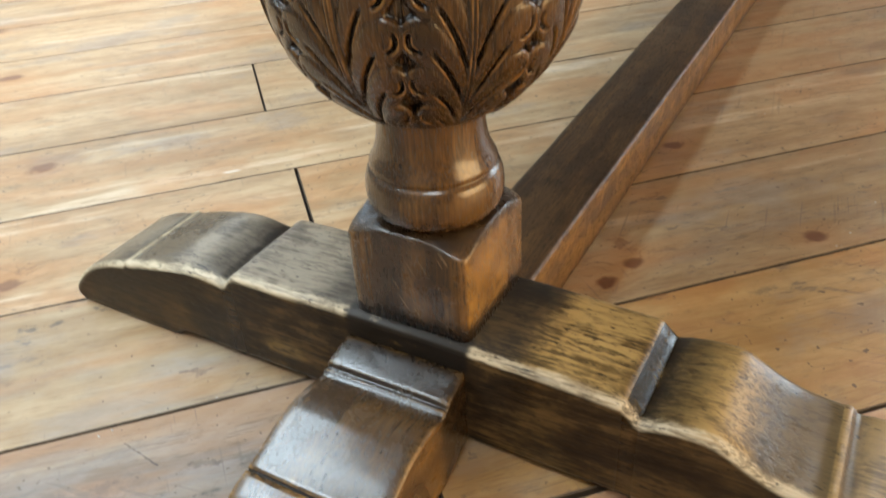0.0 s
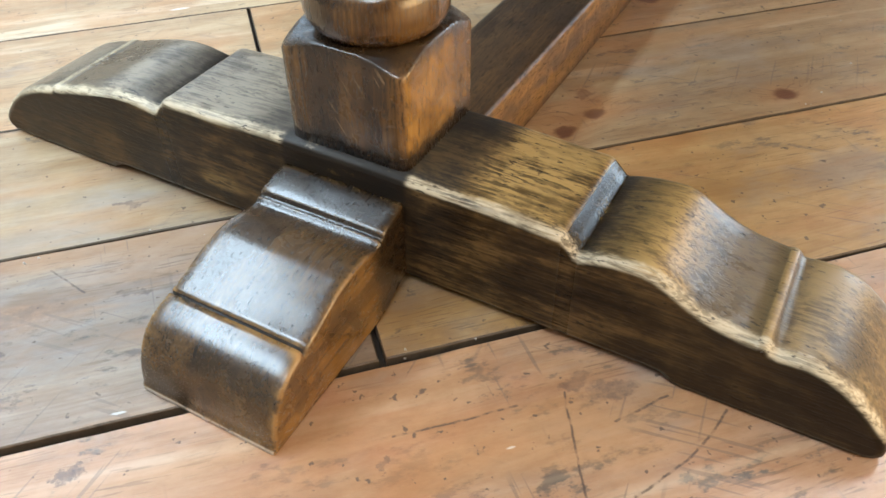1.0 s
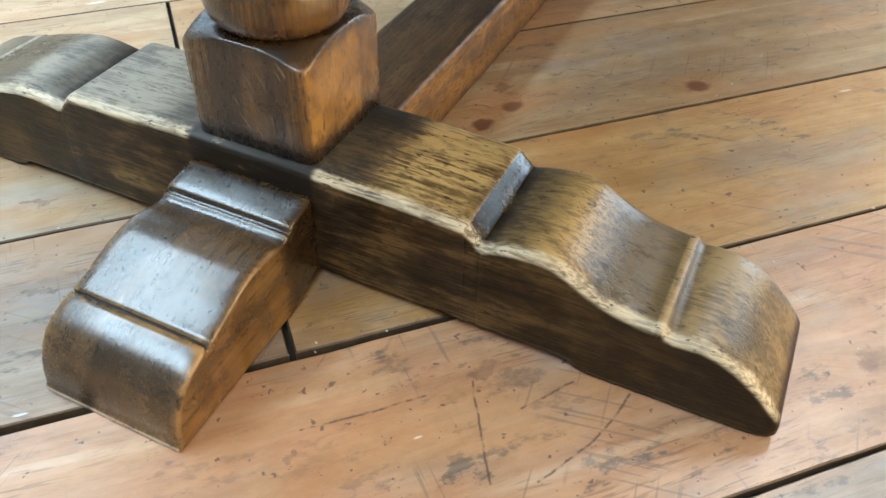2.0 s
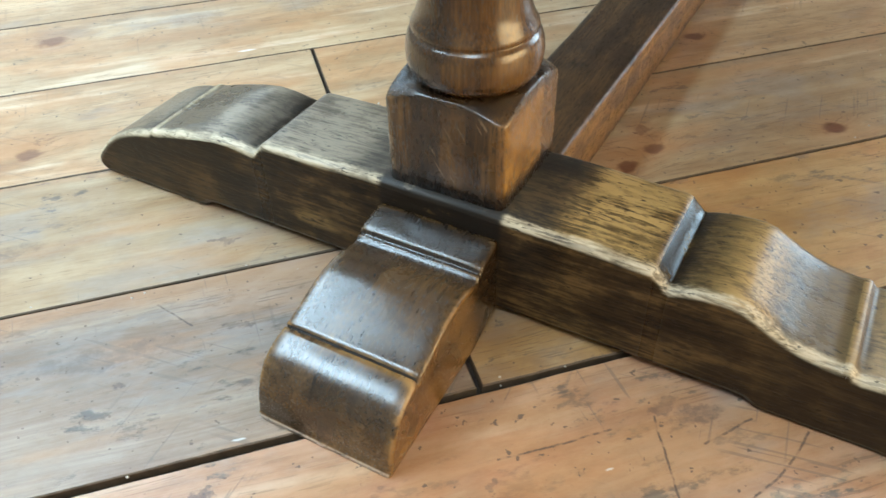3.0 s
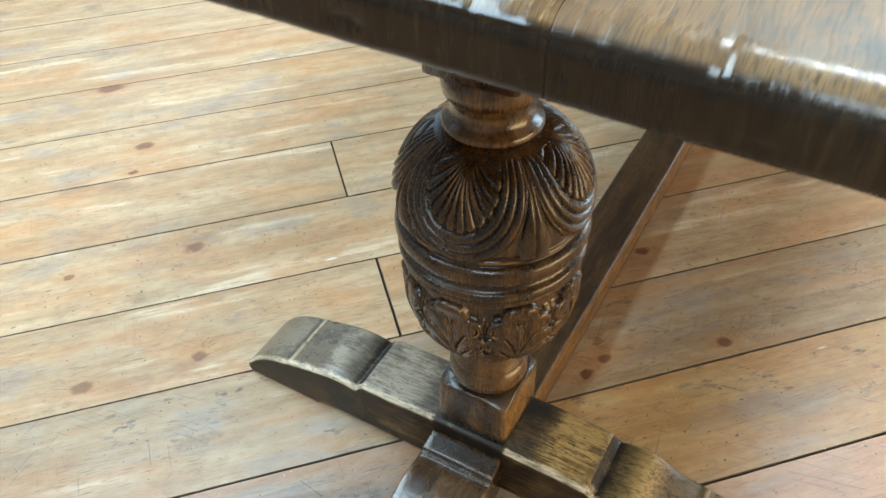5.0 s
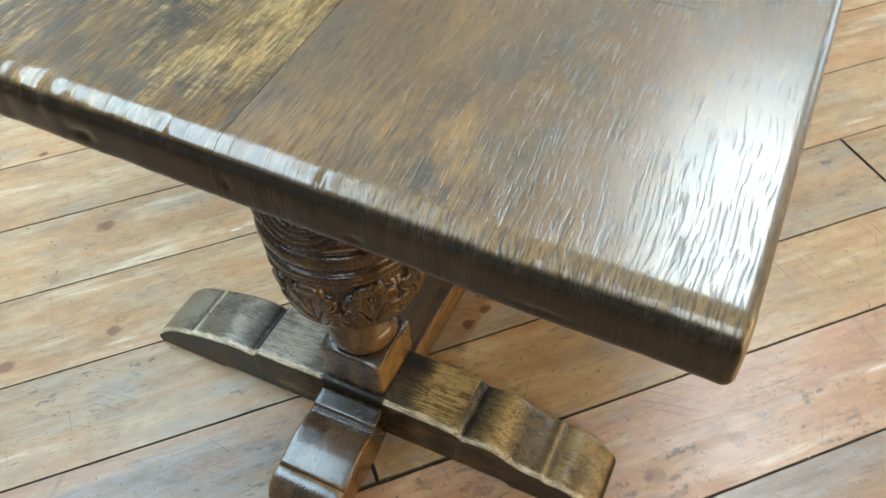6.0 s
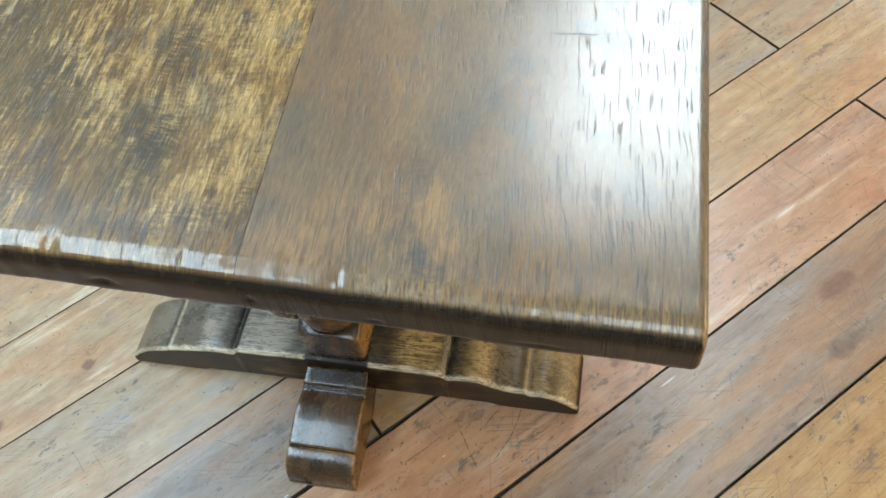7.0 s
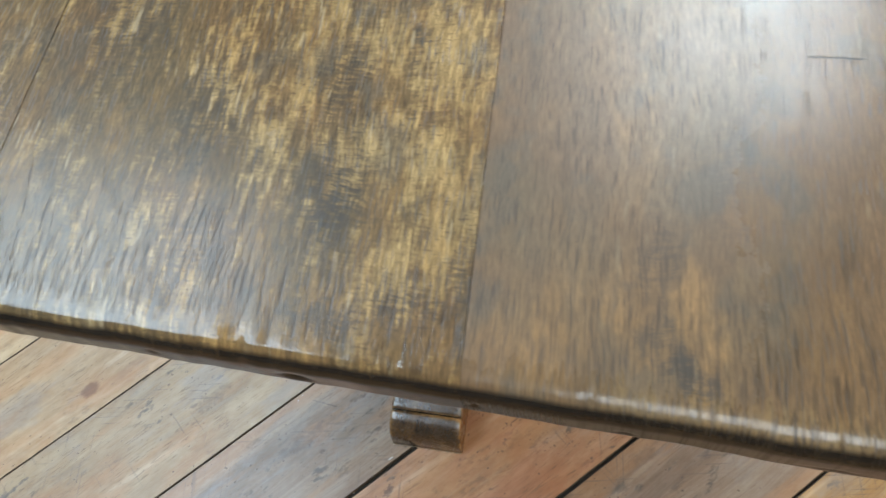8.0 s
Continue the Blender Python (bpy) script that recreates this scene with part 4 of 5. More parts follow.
def sledge_foot():
    """Cross foot: raised middle with moulded ends that stand on the floor."""
    moulded = [(0.0, 0.087), (0.05, 0.0868), (0.1, 0.0856), (0.1385, 0.0842), (0.1415, 0.0836), (0.1435, 0.0822), (0.152, 0.0736), (0.1532, 0.0734), (0.1545, 0.0738),
            (0.162, 0.0762), (0.172, 0.0782), (0.182, 0.0791), (0.19, 0.079), (0.198, 0.0768), (0.206, 0.0722), (0.215, 0.0668), (0.225, 0.0622), (0.235, 0.0595), (0.245, 0.058),
            (0.2535, 0.0571), (0.2548, 0.058), (0.2585, 0.0579), (0.26, 0.0569), (0.2625, 0.0538), (0.2655, 0.0536), (0.272, 0.0545), (0.282, 0.0543), (0.292, 0.0515), (0.301, 0.0468), (0.31, 0.04),
            (0.318, 0.0325), (0.325, 0.0245), (0.3295, 0.018), (0.331, 0.012), (0.331, 0.007), (0.328, 0.003), (0.322, 0.0006), (0.29, 0.0), (0.222, 0.0), (0.2165, 0.001), (0.211, 0.0055), (0.204, 0.0068), (0.1, 0.0068), (0.0, 0.0068)]
    half = resample(moulded, 0.006)
    # the mouldings of one end sit a little further out
    rubbed = [(0.162, 0.0752), (0.175, 0.0772), (0.19, 0.0774), (0.205, 0.0752), (0.22, 0.0716), (0.235, 0.0674), (0.25, 0.0632), (0.2535, 0.0623), (0.2548, 0.0629), (0.2585, 0.0624), (0.26, 0.0612), (0.2625, 0.0592), (0.2655, 0.0586),
              (0.275, 0.0566), (0.29, 0.0516), (0.305, 0.0442), (0.318, 0.0345), (0.329, 0.0235), (0.3355, 0.015), (0.337, 0.009), (0.334, 0.0035), (0.328, 0.0006)]
    rubbed = resample([p for p in moulded if p[0] < 0.155 and p[1] > 0.05] + rubbed + [p for p in moulded if p[0] < 0.3 and p[1] < 0.01], 0.006)
    loop = half + [(-a - 0.007 * step(a, 0.1, 0.143), b) for a, b in rubbed[::-1][1:-1]]

    def worn(v):
        k = noise.noise(Vector((v.x * 30, v.y * 40, v.z * 30))) * 0.0006
        if v.x < -0.155 and v.z > 0.05:
            # this end's front edge is rubbed down almost straight
            drop = max(0.0, v.z - 0.0772 + (-v.x - 0.165) * 0.155)
            v = v - Vector((0, 0, 0.6 * drop * step(v.y, FOOT_FRONT + 0.013, FOOT_FRONT + 0.002)))
        return v + Vector((0, 0.15 * k if v.y < 0 else -0.15 * k, k * (1 if v.z > 0.02 else 0)))

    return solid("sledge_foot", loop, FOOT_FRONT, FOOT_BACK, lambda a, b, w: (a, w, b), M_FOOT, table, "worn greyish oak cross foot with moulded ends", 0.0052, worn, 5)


def front_toe():
    """Short bracket foot that runs forward from the cross foot."""
    top = [(-0.0490, 0.0692), (-0.06, 0.0678), (-0.0705, 0.0660), (-0.0738, 0.0650), (-0.0746, 0.0634), (-0.0752, 0.0620), (-0.0762, 0.0616), (-0.0775, 0.0622), (-0.0788, 0.0618), (-0.0797, 0.0602), (-0.082, 0.0597), (-0.0865, 0.06),
           (-0.095, 0.0618), (-0.105, 0.0628), (-0.115, 0.0622), (-0.125, 0.06), (-0.135, 0.0565), (-0.145, 0.0526), (-0.153, 0.0498), (-0.1572, 0.0488), (-0.1575, 0.0455), (-0.1585, 0.0455), (-0.1588, 0.0486),
           (-0.166, 0.0472), (-0.174, 0.0438), (-0.181, 0.0385), (-0.1868, 0.031), (-0.1908, 0.0225), (-0.193, 0.014), (-0.194, 0.006), (-0.1955, 0.0035), (-0.1955, 0.0)]
    loop = top + [(-0.16, 0.0), (-0.12, 0.0), (-0.085, 0.0), (-0.075, 0.003), (-0.06, 0.009), (-0.0490, 0.0115)]

    def splay(v):
        k = 1 + 0.08 * min(max((-0.05 - v.y) / 0.14, 0), 1)
        return Vector((v.x * k - 0.002, v.y, v.z + noise.noise(v * 45) * 0.0005 - 0.0003 * (v.x / 0.045) ** 2 * step(v.z, 0.01, 0.03)))

    return solid("front_toe", resample(loop + loop[:1], 0.004)[:-1], -0.0452, 0.0448, lambda a, b, w: (w, a, b), M_TOE, table, "short polished oak bracket foot", 0.0026, splay, 9)


def square_block(name, cx, cy, half, z0, z1, drop, mat, label):
    """Square block whose shoulder is turned, so that its corners fall away."""
    n, ring = 128, []
    for k in range(n):
        t = 2 * math.pi * (k + 0.5) / n
        c, s = math.cos(t), math.sin(t)
        p = 14
        r = half / (abs(c) ** p + abs(s) ** p) ** (1 / p)
        ring.append((r * c, r * s))
    rows = [(1.0, None, z0)] + [(1.0, None, z0 + (z1 - z0 - 0.012) * i / 5) for i in range(1, 6)] + [(1.0, 0.0022, 0), (0.995, 0.001, 0), (0.985, 0.0002, 0), (0.96, 0.0, 0), (0.9, 0.0, 0), (0.8, 0.0, 0), (0.6, 0.0, 0), (0.3, 0.0, 0)]
    verts, faces = [], []
    for k, below, z in rows:
        for x, y in ring:
            r = math.hypot(x, y) * k
            top = z1 - drop * max(0.0, (r - half) / (half * 0.4)) ** 1.15
            verts.append((cx + x * k, cy + y * k, min(z, top - 0.003) if below is None else top - below))
    for j in range(len(rows) - 1):
        for i in range(n):
            a, b = j * n + i, j * n + (i + 1) % n
            faces.append((a, b, b + n, a + n))
    faces.append(tuple(range(n))[::-1])
    faces.append(tuple(range((len(rows) - 1) * n, len(rows) * n)))
    return mesh_object(name, verts, faces, mat, table, label)


def bump1(x, w):
    return math.exp(-(x / w) ** 2)


def step(x, a, b):
    t = min(max((x - a) / (b - a), 0.0), 1.0)
    return t * t * (3 - 2 * t)


LEAF_TURN, LEAF_N, LEAF_FOOT, LEAF_TALL = radians(-89.5), 8, 0.2275, 0.122
# side lobes of a leaf, in millimetres from its foot: root, tip, half width at the tip, layer
LOBES = [(0.0, 62.0, 5.0, 102.0, 14.0, 0), (1.0, 42.0, 20.5, 88.0, 12.5, 1), (1.5, 22.0, 25.0, 66.0, 12.0, 2), (1.5, 6.0, 25.5, 42.0, 11.5, 3), (1.5, -8.0, 23.0, 18.0, 11.0, 4)]


def leaf_carving(t, z):
    """Acanthus leaves round the lower half of the bulb."""
    s = (z - LEAF_FOOT) / LEAF_TALL
    if s < 0 or s > 1:
        return 0.0
    pitch = 2 * math.pi / LEAF_N
    a = ((t - LEAF_TURN + pitch / 2) % pitch - pitch / 2) / (pitch / 2)
    x, y = abs(a) * 34.0, s * 1000 * LEAF_TALL
    h = -0.0062
    # a plain pointed leaf behind, between the large ones
    w = 15.0 - 9.0 * s
    d = 34.0 - x
    if d < w and y < 104:
        h = max(h, -0.0052 + 0.0026 * math.sqrt(1 - (d / w) ** 2) * step(104 - y, 0, 8) - 0.0012 * bump1(d, 1.2))
    for bx, by, tx, ty, wide, layer in LOBES:
        ux, uy = tx - bx, ty - by
        ln = math.hypot(ux, uy)
        k = min(max(((x - bx) * ux + (y - by) * uy) / (ln * ln), 0.0), 1.0)
        sag = 4.0 * math.sin(math.pi * k)
        d = math.hypot(x - bx - ux * k + sag * 0.6 * uy / ln, y - by - uy * k - sag * 0.6 * ux / ln)
        w = 6.0 + (wide - 6.0) * k ** 0.7
        if d < w:
            top = 0.0044 * (1 - (d / w) ** 7) ** 0.5 + 0.0007 * layer + 0.0012 * k
            # a vein gouged along each lobe, and a crescent cut in below its tip
            top -= 0.003 * bump1(d, 0.95) * step(k, 0.05, 0.2) * (1 - step(k, 0.7, 0.9))
            side = (x - tx) * uy / ln - (y - ty) * ux / ln
            top -= 0.0034 * bump1(math.hypot(x - tx, y - ty) - 0.5 * wide, 0.85) * step(k, 0.6, 0.9) * step(side, 0.15 * wide, 0.4 * wide) * (1 if layer else 0)
            h = max(h, -0.0062 + top)
    # the tip bends forward over a hollow
    if x < 12:
        h += 0.0016 * bump1(y - 110, 5.0) - 0.0012 * bump1(y - 97, 4.5) * step(12 - x, 0, 4)
    rib = math.sqrt(max(0.0, 1 - (x / 2.8) ** 2)) * step(96 - y, 0, 12)
    h = max(h, -0.0062 + 0.0076 * rib - 0.002 * bump1(x, 0.7) * step(y, 2, 10) * rib)
    return 1.3 * h * step(s, 0.0, 0.05) * (1 - step(s, 0.97, 1.0))


LUNE_TURN, LUNE_N = radians(-84), 4


def lunette_carving(t, z, r):
    """Fluted lunettes with banded borders round the upper half of the bulb, a dart between each two."""
    if z < 0.4 or z > 0.482:
        return 0.0
    pitch = 2 * math.pi / LUNE_N
    a = (t - LUNE_TURN + pitch / 2) % pitch - pitch / 2
    x, y = a / (pitch / 2), (z - 0.488) / 0.086
    d = math.hypot(x * 1.04, y)
    g = step(z, 0.4, 0.405)
    edge = abs(abs(x) - 1)
    if d > 1.0:
        # the dart, split by a vein
        wide = 0.05 + 0.17 * step(-y, 0.2, 0.9)
        dart = math.sqrt(max(0.0, 1 - (edge / wide) ** 2))
        h = -0.005 + 0.0058 * dart - 0.0028 * bump1(edge, 0.022) * dart
        return g * h * step(d, 1.0, 1.05)
    band = abs(math.sin((1 - d) * math.pi * 8.6))
    if d > 0.65:
        return g * (0.0048 * math.sqrt(band) - 0.0036)
    ang = math.atan2(x, -y)
    flute = abs(math.sin(ang * 14 + 0.9 * (0.65 - d)))
    return g * ((0.0046 * math.sqrt(flute) - 0.0042) * step(d, 0.1, 0.3) - 0.0025 * bump1(d - 0.65, 0.025))


def carved(t, z, r):
    if z < 0.356:
        return leaf_carving(t, z)
    return lunette_carving(t, z, r)


def leg():
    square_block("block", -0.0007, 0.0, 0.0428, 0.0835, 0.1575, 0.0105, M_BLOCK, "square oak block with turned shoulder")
    cup = [(0.030, 0.1565), (0.0345, 0.157), (0.038, 0.1592), (0.0412, 0.1635), (0.0428, 0.169), (0.0432, 0.1745), (0.0426, 0.1805), (0.0412, 0.185), (0.0398, 0.1872), (0.0386, 0.188), (0.0385, 0.189),
           (0.0392, 0.1898), (0.0394, 0.191), (0.0386, 0.193), (0.0368, 0.196), (0.0352, 0.2), (0.0338, 0.205), (0.0328, 0.212), (0.0325, 0.22), (0.033, 0.227), (0.034, 0.231), (0.03, 0.233)]
    lathe("turned_cup", cup, M_TURNED, table, "smooth turned oak neck and cup", 128)
    low = smooth_curve([(0.033, 0.2262), (0.0365, 0.2268), (0.0425, 0.2298), (0.0505, 0.2362), (0.0585, 0.2438), (0.067, 0.2535), (0.0748, 0.265), (0.0812, 0.279), (0.0853, 0.295), (0.087, 0.313), (0.0872, 0.333), (0.0866, 0.352)], 190)
    mid = smooth_curve([(0.0845, 0.3545), (0.0862, 0.356), (0.0885, 0.3585), (0.0888, 0.3615), (0.0875, 0.3645), (0.084, 0.3668), (0.0822, 0.37), (0.084, 0.3735), (0.0875, 0.376), (0.09, 0.3805), (0.0905, 0.386), (0.089, 0.3915), (0.086, 0.3945), (0.083, 0.396), (0.0828, 0.3985), (0.0848, 0.4)], 60)
    high = smooth_curve([(0.0868, 0.402), (0.0892, 0.409), (0.0898, 0.418), (0.0888, 0.43), (0.0858, 0.442), (0.0808, 0.453), (0.0738, 0.464), (0.0645, 0.474), (0.0535, 0.481), (0.0445, 0.4845), (0.038, 0.486)], 140)
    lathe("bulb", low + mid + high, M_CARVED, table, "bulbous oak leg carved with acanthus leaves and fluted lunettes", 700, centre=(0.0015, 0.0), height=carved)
    lathe("upper_neck", [(0.03, 0.4845), (0.042, 0.486), (0.044, 0.49), (0.042, 0.494), (0.037, 0.497), (0.034, 0.505), (0.036, 0.515), (0.042, 0.52), (0.0435, 0.53), (0.041, 0.54), (0.034, 0.544)], M_TURNED, table, "smooth turned oak neck", 96)
    square_block("upper_block", -0.0007, 0.0, 0.0428, 0.543, 0.6500, 0.0, M_BLOCK, "square oak block under the top")


sledge_foot()
front_toe()
leg()

END_Y, TOP_Z, TOP_T, TOP_FAR = -0.2893, 0.75, 0.031, 2.05
SEAM = lambda y: 0.153 - 0.045 * y
TRESTLE_GAP = 1.74
# chips knocked out of the end: x, z, half width, depth
CHIPS = [(0.014, 0.733, 0.003, 0.0014), (0.087, 0.7305, 0.007, 0.0017), (0.171, 0.7325, 0.0025, 0.0015), (0.316, 0.7268, 0.011, 0.0009), (0.235, 0.727, 0.004, 0.001)]


def top_board(xa, xb, mat, label, outer):
    """One board of the top; xa and xb give its edges at a distance along the table."""
    arc = [(END_Y + 0.0145 * (1 - math.sin(a)), TOP_Z - 0.0125 * (1 - math.cos(a))) for a in [i * math.pi / 2 / 12 for i in range(13)]]
    low = [(END_Y + 0.006 - 0.006 * math.cos(a), TOP_Z - TOP_T + 0.006 - 0.006 * math.sin(a)) for a in [i * math.pi / 2 / 4 for i in range(5)]]
    loop = [(TOP_FAR, TOP_Z), (1.2, TOP_Z), (0.6, TOP_Z), (0.2, TOP_Z), (0.0, TOP_Z), (-0.1, TOP_Z), (-0.2, TOP_Z), (-0.24, TOP_Z), (END_Y + 0.03, TOP_Z), (END_Y + 0.019, TOP_Z - 0.0002)] + arc + [(END_Y, TOP_Z - 0.0172), (END_Y, TOP_Z - 0.0182), (END_Y, TOP_Z - 0.0192), (END_Y, TOP_Z - 0.0202), (END_Y, TOP_Z - 0.0213), (END_Y, TOP_Z - 0.0224), (END_Y, TOP_Z - 0.0236)] + low + [(-0.2, TOP_Z - TOP_T), (TOP_FAR, TOP_Z - TOP_T)]

    def place(a, b, w):
        x = xa(a) + (xb(a) - xa(a)) * w
        return (x, a + END_SKEW * x * step(a, 0.3, -0.2), b)

    def worn(v):
        near = step(v.y, END_Y + 0.03, END_Y + 0.01)
        up = step(v.z, TOP_Z - 0.02, TOP_Z)
        k = noise.noise(Vector((v.x * 25, 3.1, v.z * 20))) * 0.0008 + noise.noise(Vector((v.x * 110, 7.7, 0))) * 0.0003
        for nx, depth, wide in ((0.2185, 0.001, 0.002), (0.061, 0.0014, 0.0045), (0.137, 0.0004, 0.002), (0.315, 0.0005, 0.003)):
            k += depth * bump1(v.x - nx, wide) * up * step(v.y, END_Y + 0.016, END_Y + 0.007)
        for nx, nz, wide, depth in CHIPS:
            k += depth * bump1(v.x - nx, wide) * bump1(v.z - nz, 0.0022) * (1 - up)
        return v + Vector((0, near * k, -near * up * abs(k) * 0.5))

    count = 190 if outer >= 0 else 60
    n, verts, faces = len(loop), [], []
    edge = 0.005
    rows = []
    for i in range(count + 1):
        rows.append((i / count, 0.0))
    if outer:
        width = xb(0) - xa(0)
        tail = [(1 - edge / width * (1 - math.sin(a)), edge * (1 - math.cos(a))) for a in (0.0, 0.35, 0.7, 1.05, 1.35)]
        tail = tail if outer > 0 else [(1 - w, d) for w, d in tail][::-1]
        rows = [q for q in rows if edge / width * 1.05 < (1 - q[0] if outer > 0 else q[0])]
        rows = rows + tail if outer > 0 else tail + rows
    ccw = loop if sum(a * d - c * b for (a, b), (c, d) in zip(loop, loop[1:] + loop[:1])) > 0 else loop[::-1]
    for w, d in rows:
        for a, b in inset_loop(ccw, d) if d > 1e-6 else ccw:
            verts.append(worn(Vector(place(a, b, w))))
    for j in range(len(rows) - 1):
        for i in range(n):
            faces.append((j * n + i, j * n + (i + 1) % n, (j + 1) * n + (i + 1) % n, (j + 1) * n + i))
    verts += verts[:n] + verts[(len(rows) - 1) * n:len(rows) * n]
    faces += [tuple(range(len(rows) * n, len(rows) * n + n))[::-1], tuple(range(len(rows) * n + n, len(rows) * n + 2 * n))]
    ob = mesh_object("top_board", verts, faces, mat, table, label)
    bm = bmesh.new()
    bm.from_mesh(ob.data)
    bmesh.ops.recalc_face_normals(bm, faces=bm.faces)
    bm.to_mesh(ob.data)
    bm.free()
    return ob


HALF_WIDTH = 0.3885
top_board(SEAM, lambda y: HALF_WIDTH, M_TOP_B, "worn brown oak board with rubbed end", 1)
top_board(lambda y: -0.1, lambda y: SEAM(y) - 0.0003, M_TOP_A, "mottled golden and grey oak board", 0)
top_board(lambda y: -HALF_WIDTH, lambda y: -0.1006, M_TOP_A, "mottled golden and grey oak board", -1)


def rail_loop(x0, x1, z0, z1, crown):
    a, b = x0 + 0.003, x1 - 0.003
    top = [(b - (b - a) * i / 8, z1 + crown * (1 - (2 * i / 8 - 1) ** 2)) for i in (0, 0.4, 2, 4, 6, 7.6, 8)]
    return [(x0, z0), (x1, z0), (x1, (z0 + z1) / 2), (x1, z1 - 0.006), (x1, z1 - 0.003), (x1 - 0.0009, z1 - 0.0009)] + top + [(x0 + 0.0009, z1 - 0.0009), (x0, z1 - 0.003), (x0, z1 - 0.006), (x0, (z0 + z1) / 2)]


def uneven(v):
    k = noise.noise(Vector((v.x * 8, v.y * 7, 1.3))) * 0.0016 + noise.noise(Vector((v.x * 8, v.y * 31, 5.3))) * 0.0005
    return v + Vector((k * (1 if v.x > 0 else -1), 0, k * 0.6 if v.z > 0.03 else 0))


solid("stretcher", rail_loop(-0.036, 0.0365, 0.006, 0.058, 0.0012), FOOT_BACK + 0.0005, TRESTLE_GAP - FOOT_BACK - 0.0005, lambda a, b, w: (a, w, b), M_RAIL, table, "long plain oak stretcher just above the floor", 0.002, uneven, 60)
solid("bearer", [(-0.3, 0.6502), (0.3, 0.6502), (0.33, 0.68), (0.33, 0.7187), (-0.33, 0.7187), (-0.33, 0.68)], -0.042, 0.042, lambda a, b, w: (a, w, b), M_BLOCK, table, "plain oak cross bearer under the top", 0.002)
for part_ob in [o for o in table.children if o.name.split(".")[0] in ("sledge_foot", "block", "turned_cup", "bulb", "upper_neck", "upper_block", "bearer")]:
    far = part_ob.copy()
    scene.collection.objects.link(far)
    far.location.y += TRESTLE_GAP
    far.matrix_parent_inverse = part_ob.matrix_parent_inverse

# ---- floorboards ----
floor = tagged(boxes("floor", [(ROOM_X0, ROOM_Y0, -0.08, ROOM_X1, ROOM_Y1, -0.0075)], M_UNDER), "old varnished pine floorboards, scuffed and knotty", "floor", kind="structure")
CB, SB = math.cos(BOARD_TURN), math.sin(BOARD_TURN)


def clip_poly(poly, box):
    x0, y0, x1, y1 = box
    for ax, lim, sgn in ((0, x0, 1), (0, x1, -1), (1, y0, 1), (1, y1, -1)):
        out = []
        for p, q in zip(poly, poly[1:] + poly[:1]):
            dp, dq = sgn * (p[ax] - lim), sgn * (q[ax] - lim)
            if dp >= 0:
                out.append(p)
            if dp * dq < 0:
                k = dp / (dp - dq)
                out.append((p[0] + (q[0] - p[0]) * k, p[1] + (q[1] - p[1]) * k))
        poly = out
        if len(poly) < 3:
            return []
    return poly


def floorboard(u0, u1, v0, v1, mat):
    near = -0.65 < v0 < 0.8
    def outline(d, ragged):
        # the long edges are chipped along the stretch beside the table
        us = [u0 + d] + [i * 0.014 for i in range(-90, 91) if near and u0 + 0.01 < i * 0.014 < u1 - 0.01] + [u1 - d]

        def chip(u, v, k):
            return ragged * (abs(noise.noise(Vector((u * 30, v * 9, k)))) + 0.6 * abs(noise.noise(Vector((u * 95, v * 9, k + 4))))) if near else 0.0

        def shrunk(u, v):
            # two joints have opened at one end
            return 0.0016 * step(u, 0.35, -0.1) if -0.3 < v < -0.1 else 0.0

        low = [(u, v0 + d + chip(u, v0, 1.7) + shrunk(u, v0)) for u in us]
        high = [(u, v1 - d - chip(u, v1, 8.3) - shrunk(u, v1)) for u in us[::-1]]
        poly = [(u * CB - v * SB, u * SB + v * CB) for u, v in low + high]
        return clip_poly(poly, (ROOM_X0 + d + 0.002, ROOM_Y0 + d + 0.002, ROOM_X1 - d - 0.002, ROOM_Y1 - d - 0.002))

    base, top = outline(0.0, 0.0005), outline(0.0008, 0.0009)
    if len(base) < 3 or len(base) != len(top):
        return
    n = len(base)
    verts = [(x, y, -0.0071) for x, y in base] + [(x, y, -0.0008) for x, y in base] + [(x, y, 0.0) for x, y in top]
    faces = [tuple(range(n))[::-1]] + [(r * n + i, r * n + (i + 1) % n, (r + 1) * n + (i + 1) % n, (r + 1) * n + i) for r in (0, 1) for i in range(n)] + [tuple(range(2 * n, 3 * n))]
    ob = mesh_object("floorboard", verts, faces, mat, floor, smooth=False)
    ob.data.materials.append(M_EDGE)
    for p in ob.data.polygons[1:1 + 2 * n]:
        p.material_index = 1


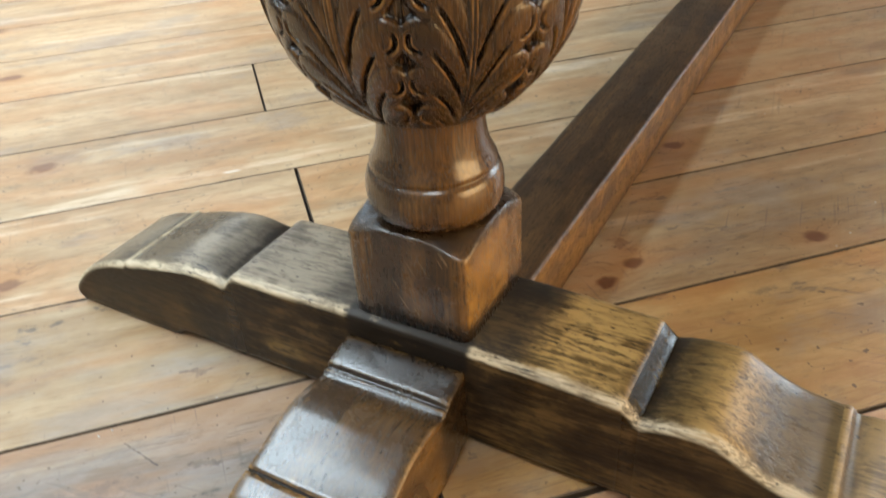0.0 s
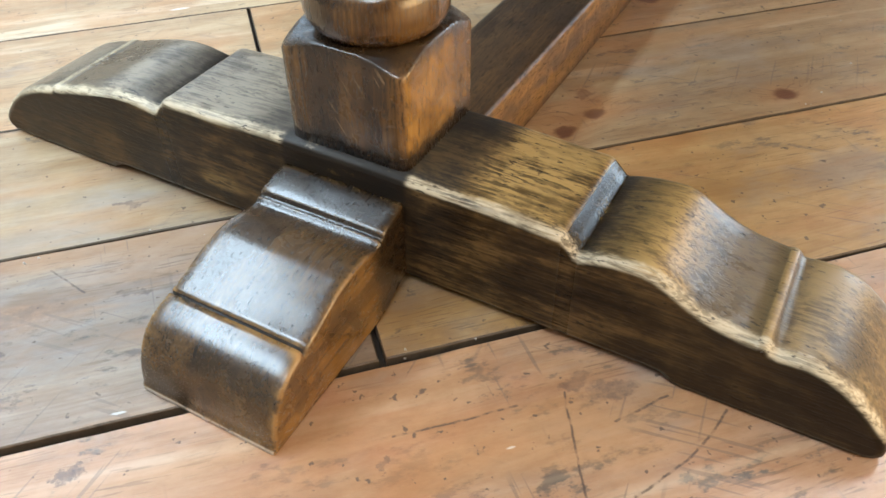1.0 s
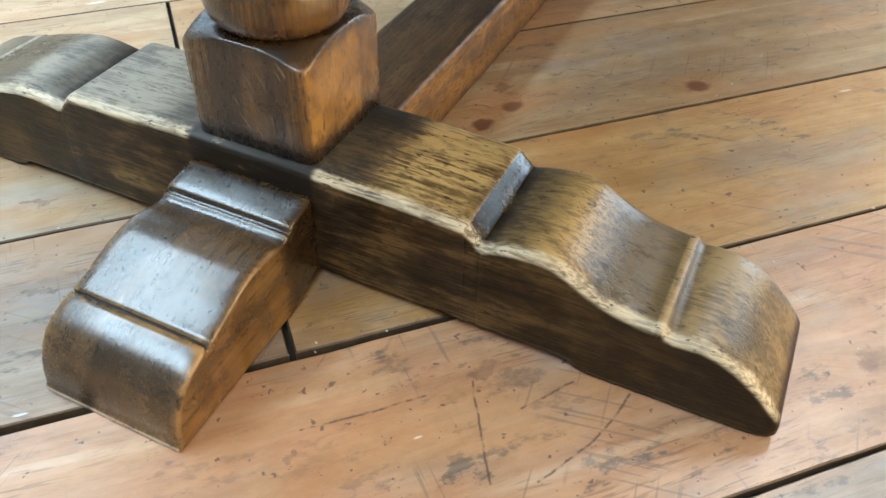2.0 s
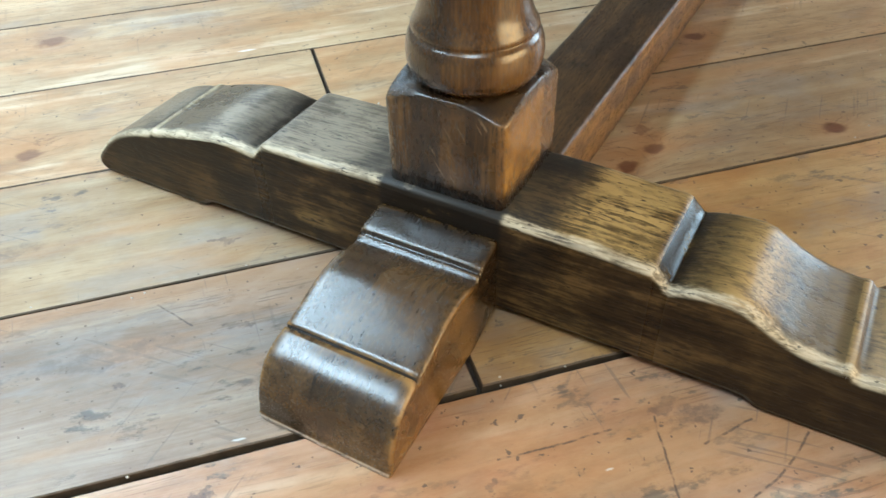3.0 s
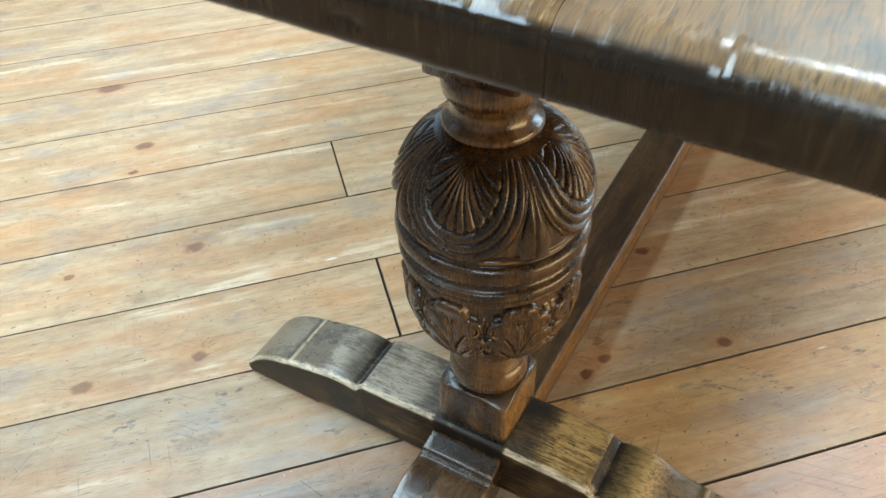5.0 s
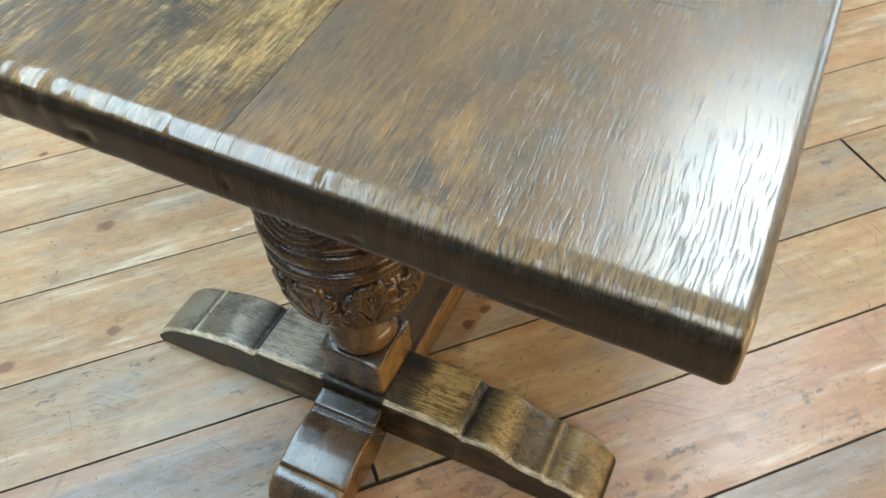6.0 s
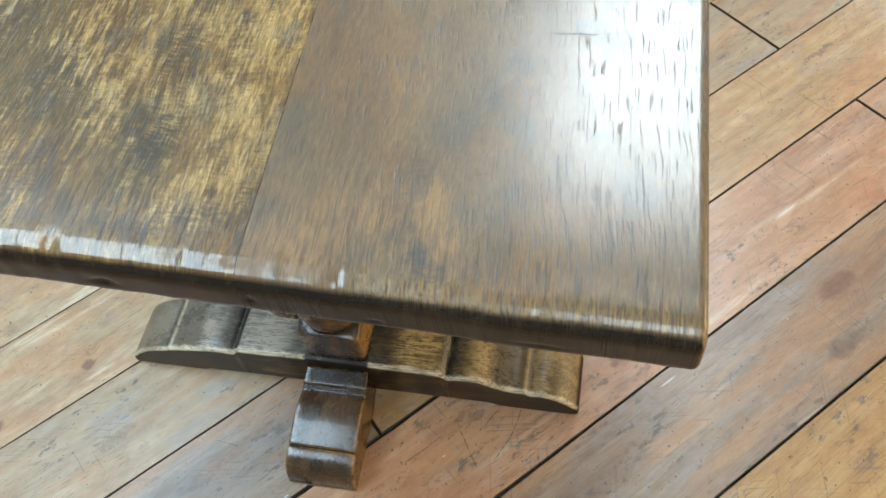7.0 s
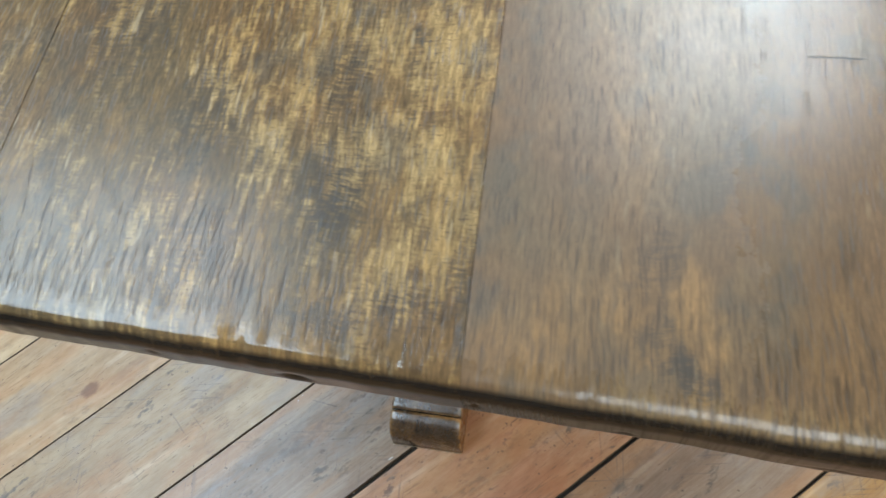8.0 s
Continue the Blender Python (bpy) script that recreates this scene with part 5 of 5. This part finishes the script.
# joints across the boards: offset and gap; then where boards of that row end, and the board's wood
ROWS_V = [(-0.46, 0.0025), (-0.290, 0.0018), (-0.1235, 0.0018), (0.040, 0.0014), (0.208, 0.0007), (0.376, 0.0005), (0.540, 0.0011), (0.710, 0.0006), (0.875, 0.0006)]
while ROWS_V[0][0] > -4.6:
    ROWS_V.insert(0, (ROWS_V[0][0] - 0.165 - 0.006 * random.random(), 0.0015 + 0.003 * random.random()))
while ROWS_V[-1][0] < 4.6:
    ROWS_V.append((ROWS_V[-1][0] + 0.165 + 0.006 * random.random(), 0.0005 + 0.001 * random.random()))
ENDS = {-0.46: ([-1.3], [M_PINE_ROSE, M_PINE_GREY]), -0.290: ([0.931], [M_PINE_ROSE, M_PINE_ROSE]), -0.1235: ([-0.036], [M_PINE_GREY, M_PINE_HONEY]), 0.040: ([0.929], [M_PINE_TAN, M_PINE_TAN]),
        0.208: ([-0.062], [M_PINE_PALE, M_PINE_PALE]), 0.376: ([-1.6], [M_PINE_PALE, M_PINE_PALE]), 0.540: ([-0.077], [M_PINE_PALE, M_PINE_PALE]), 0.710: ([-0.9], [M_PINE_PALE, M_PINE_PALE]), 0.875: ([0.3], [M_PINE_PALE, M_PINE_PALE])}
PINES = [M_PINE_PALE, M_PINE_HONEY, M_PINE_PALE, M_PINE_ROSE]
for (v0, g0), (v1, g1) in zip(ROWS_V, ROWS_V[1:]):
    cuts, mats = ENDS.get(v0, ([random.uniform(-3, -1), random.uniform(0.6, 2.6)], [random.choice(PINES) for _ in range(3)]))
    us = [-5.0] + cuts + [5.0]
    for i, (a, b) in enumerate(zip(us, us[1:])):
        gap = 0.0009 if v0 > 0.3 else 0.0014 if v0 > 0.1 else 0.002
        floorboard(a + gap, b - gap, v0 + g0 / 2, v1 - g1 / 2, mats[i % len(mats)])


def crumbs():
    """Bits of plaster and grit swept into the joints."""
    verts, faces = [], []
    pick = random.Random(11)
    for _ in range(46):
        v = pick.choice((-0.290, -0.1235, -0.1235, 0.040)) + pick.gauss(0, 0.004) if pick.random() < 0.6 else pick.uniform(-0.4, 0.3)
        u = pick.uniform(-0.45, 0.6)
        x, y, r = u * CB - v * SB, u * SB + v * CB, pick.uniform(0.0005, 0.0014)
        if abs(x) < 0.35 and -0.06 < y < 0.05 or abs(x) < 0.06 and -0.21 < y:
            continue
        o = len(verts)
        spin = pick.uniform(0, 6.28)
        ring = [(x + r * pick.uniform(0.7, 1.4) * math.cos(spin + k * 1.257), y + r * pick.uniform(0.5, 1.1) * math.sin(spin + k * 1.257)) for k in range(5)]
        verts += [(a, b, -0.0002) for a, b in ring] + [((a + x) / 2, (b + y) / 2, r * pick.uniform(0.6, 1.1)) for a, b in ring]
        faces += [(o + k, o + (k + 1) % 5, o + 5 + (k + 1) % 5, o + 5 + k) for k in range(5)] + [tuple(o + 5 + k for k in range(5)), tuple(o + k for k in range(5))[::-1]]
    tagged(mesh_object("crumbs", verts, faces, M_GRIT, None, "", False), "scattered pale crumbs of plaster and grit on floorboards", "crumbs", kind="stuff")


crumbs()
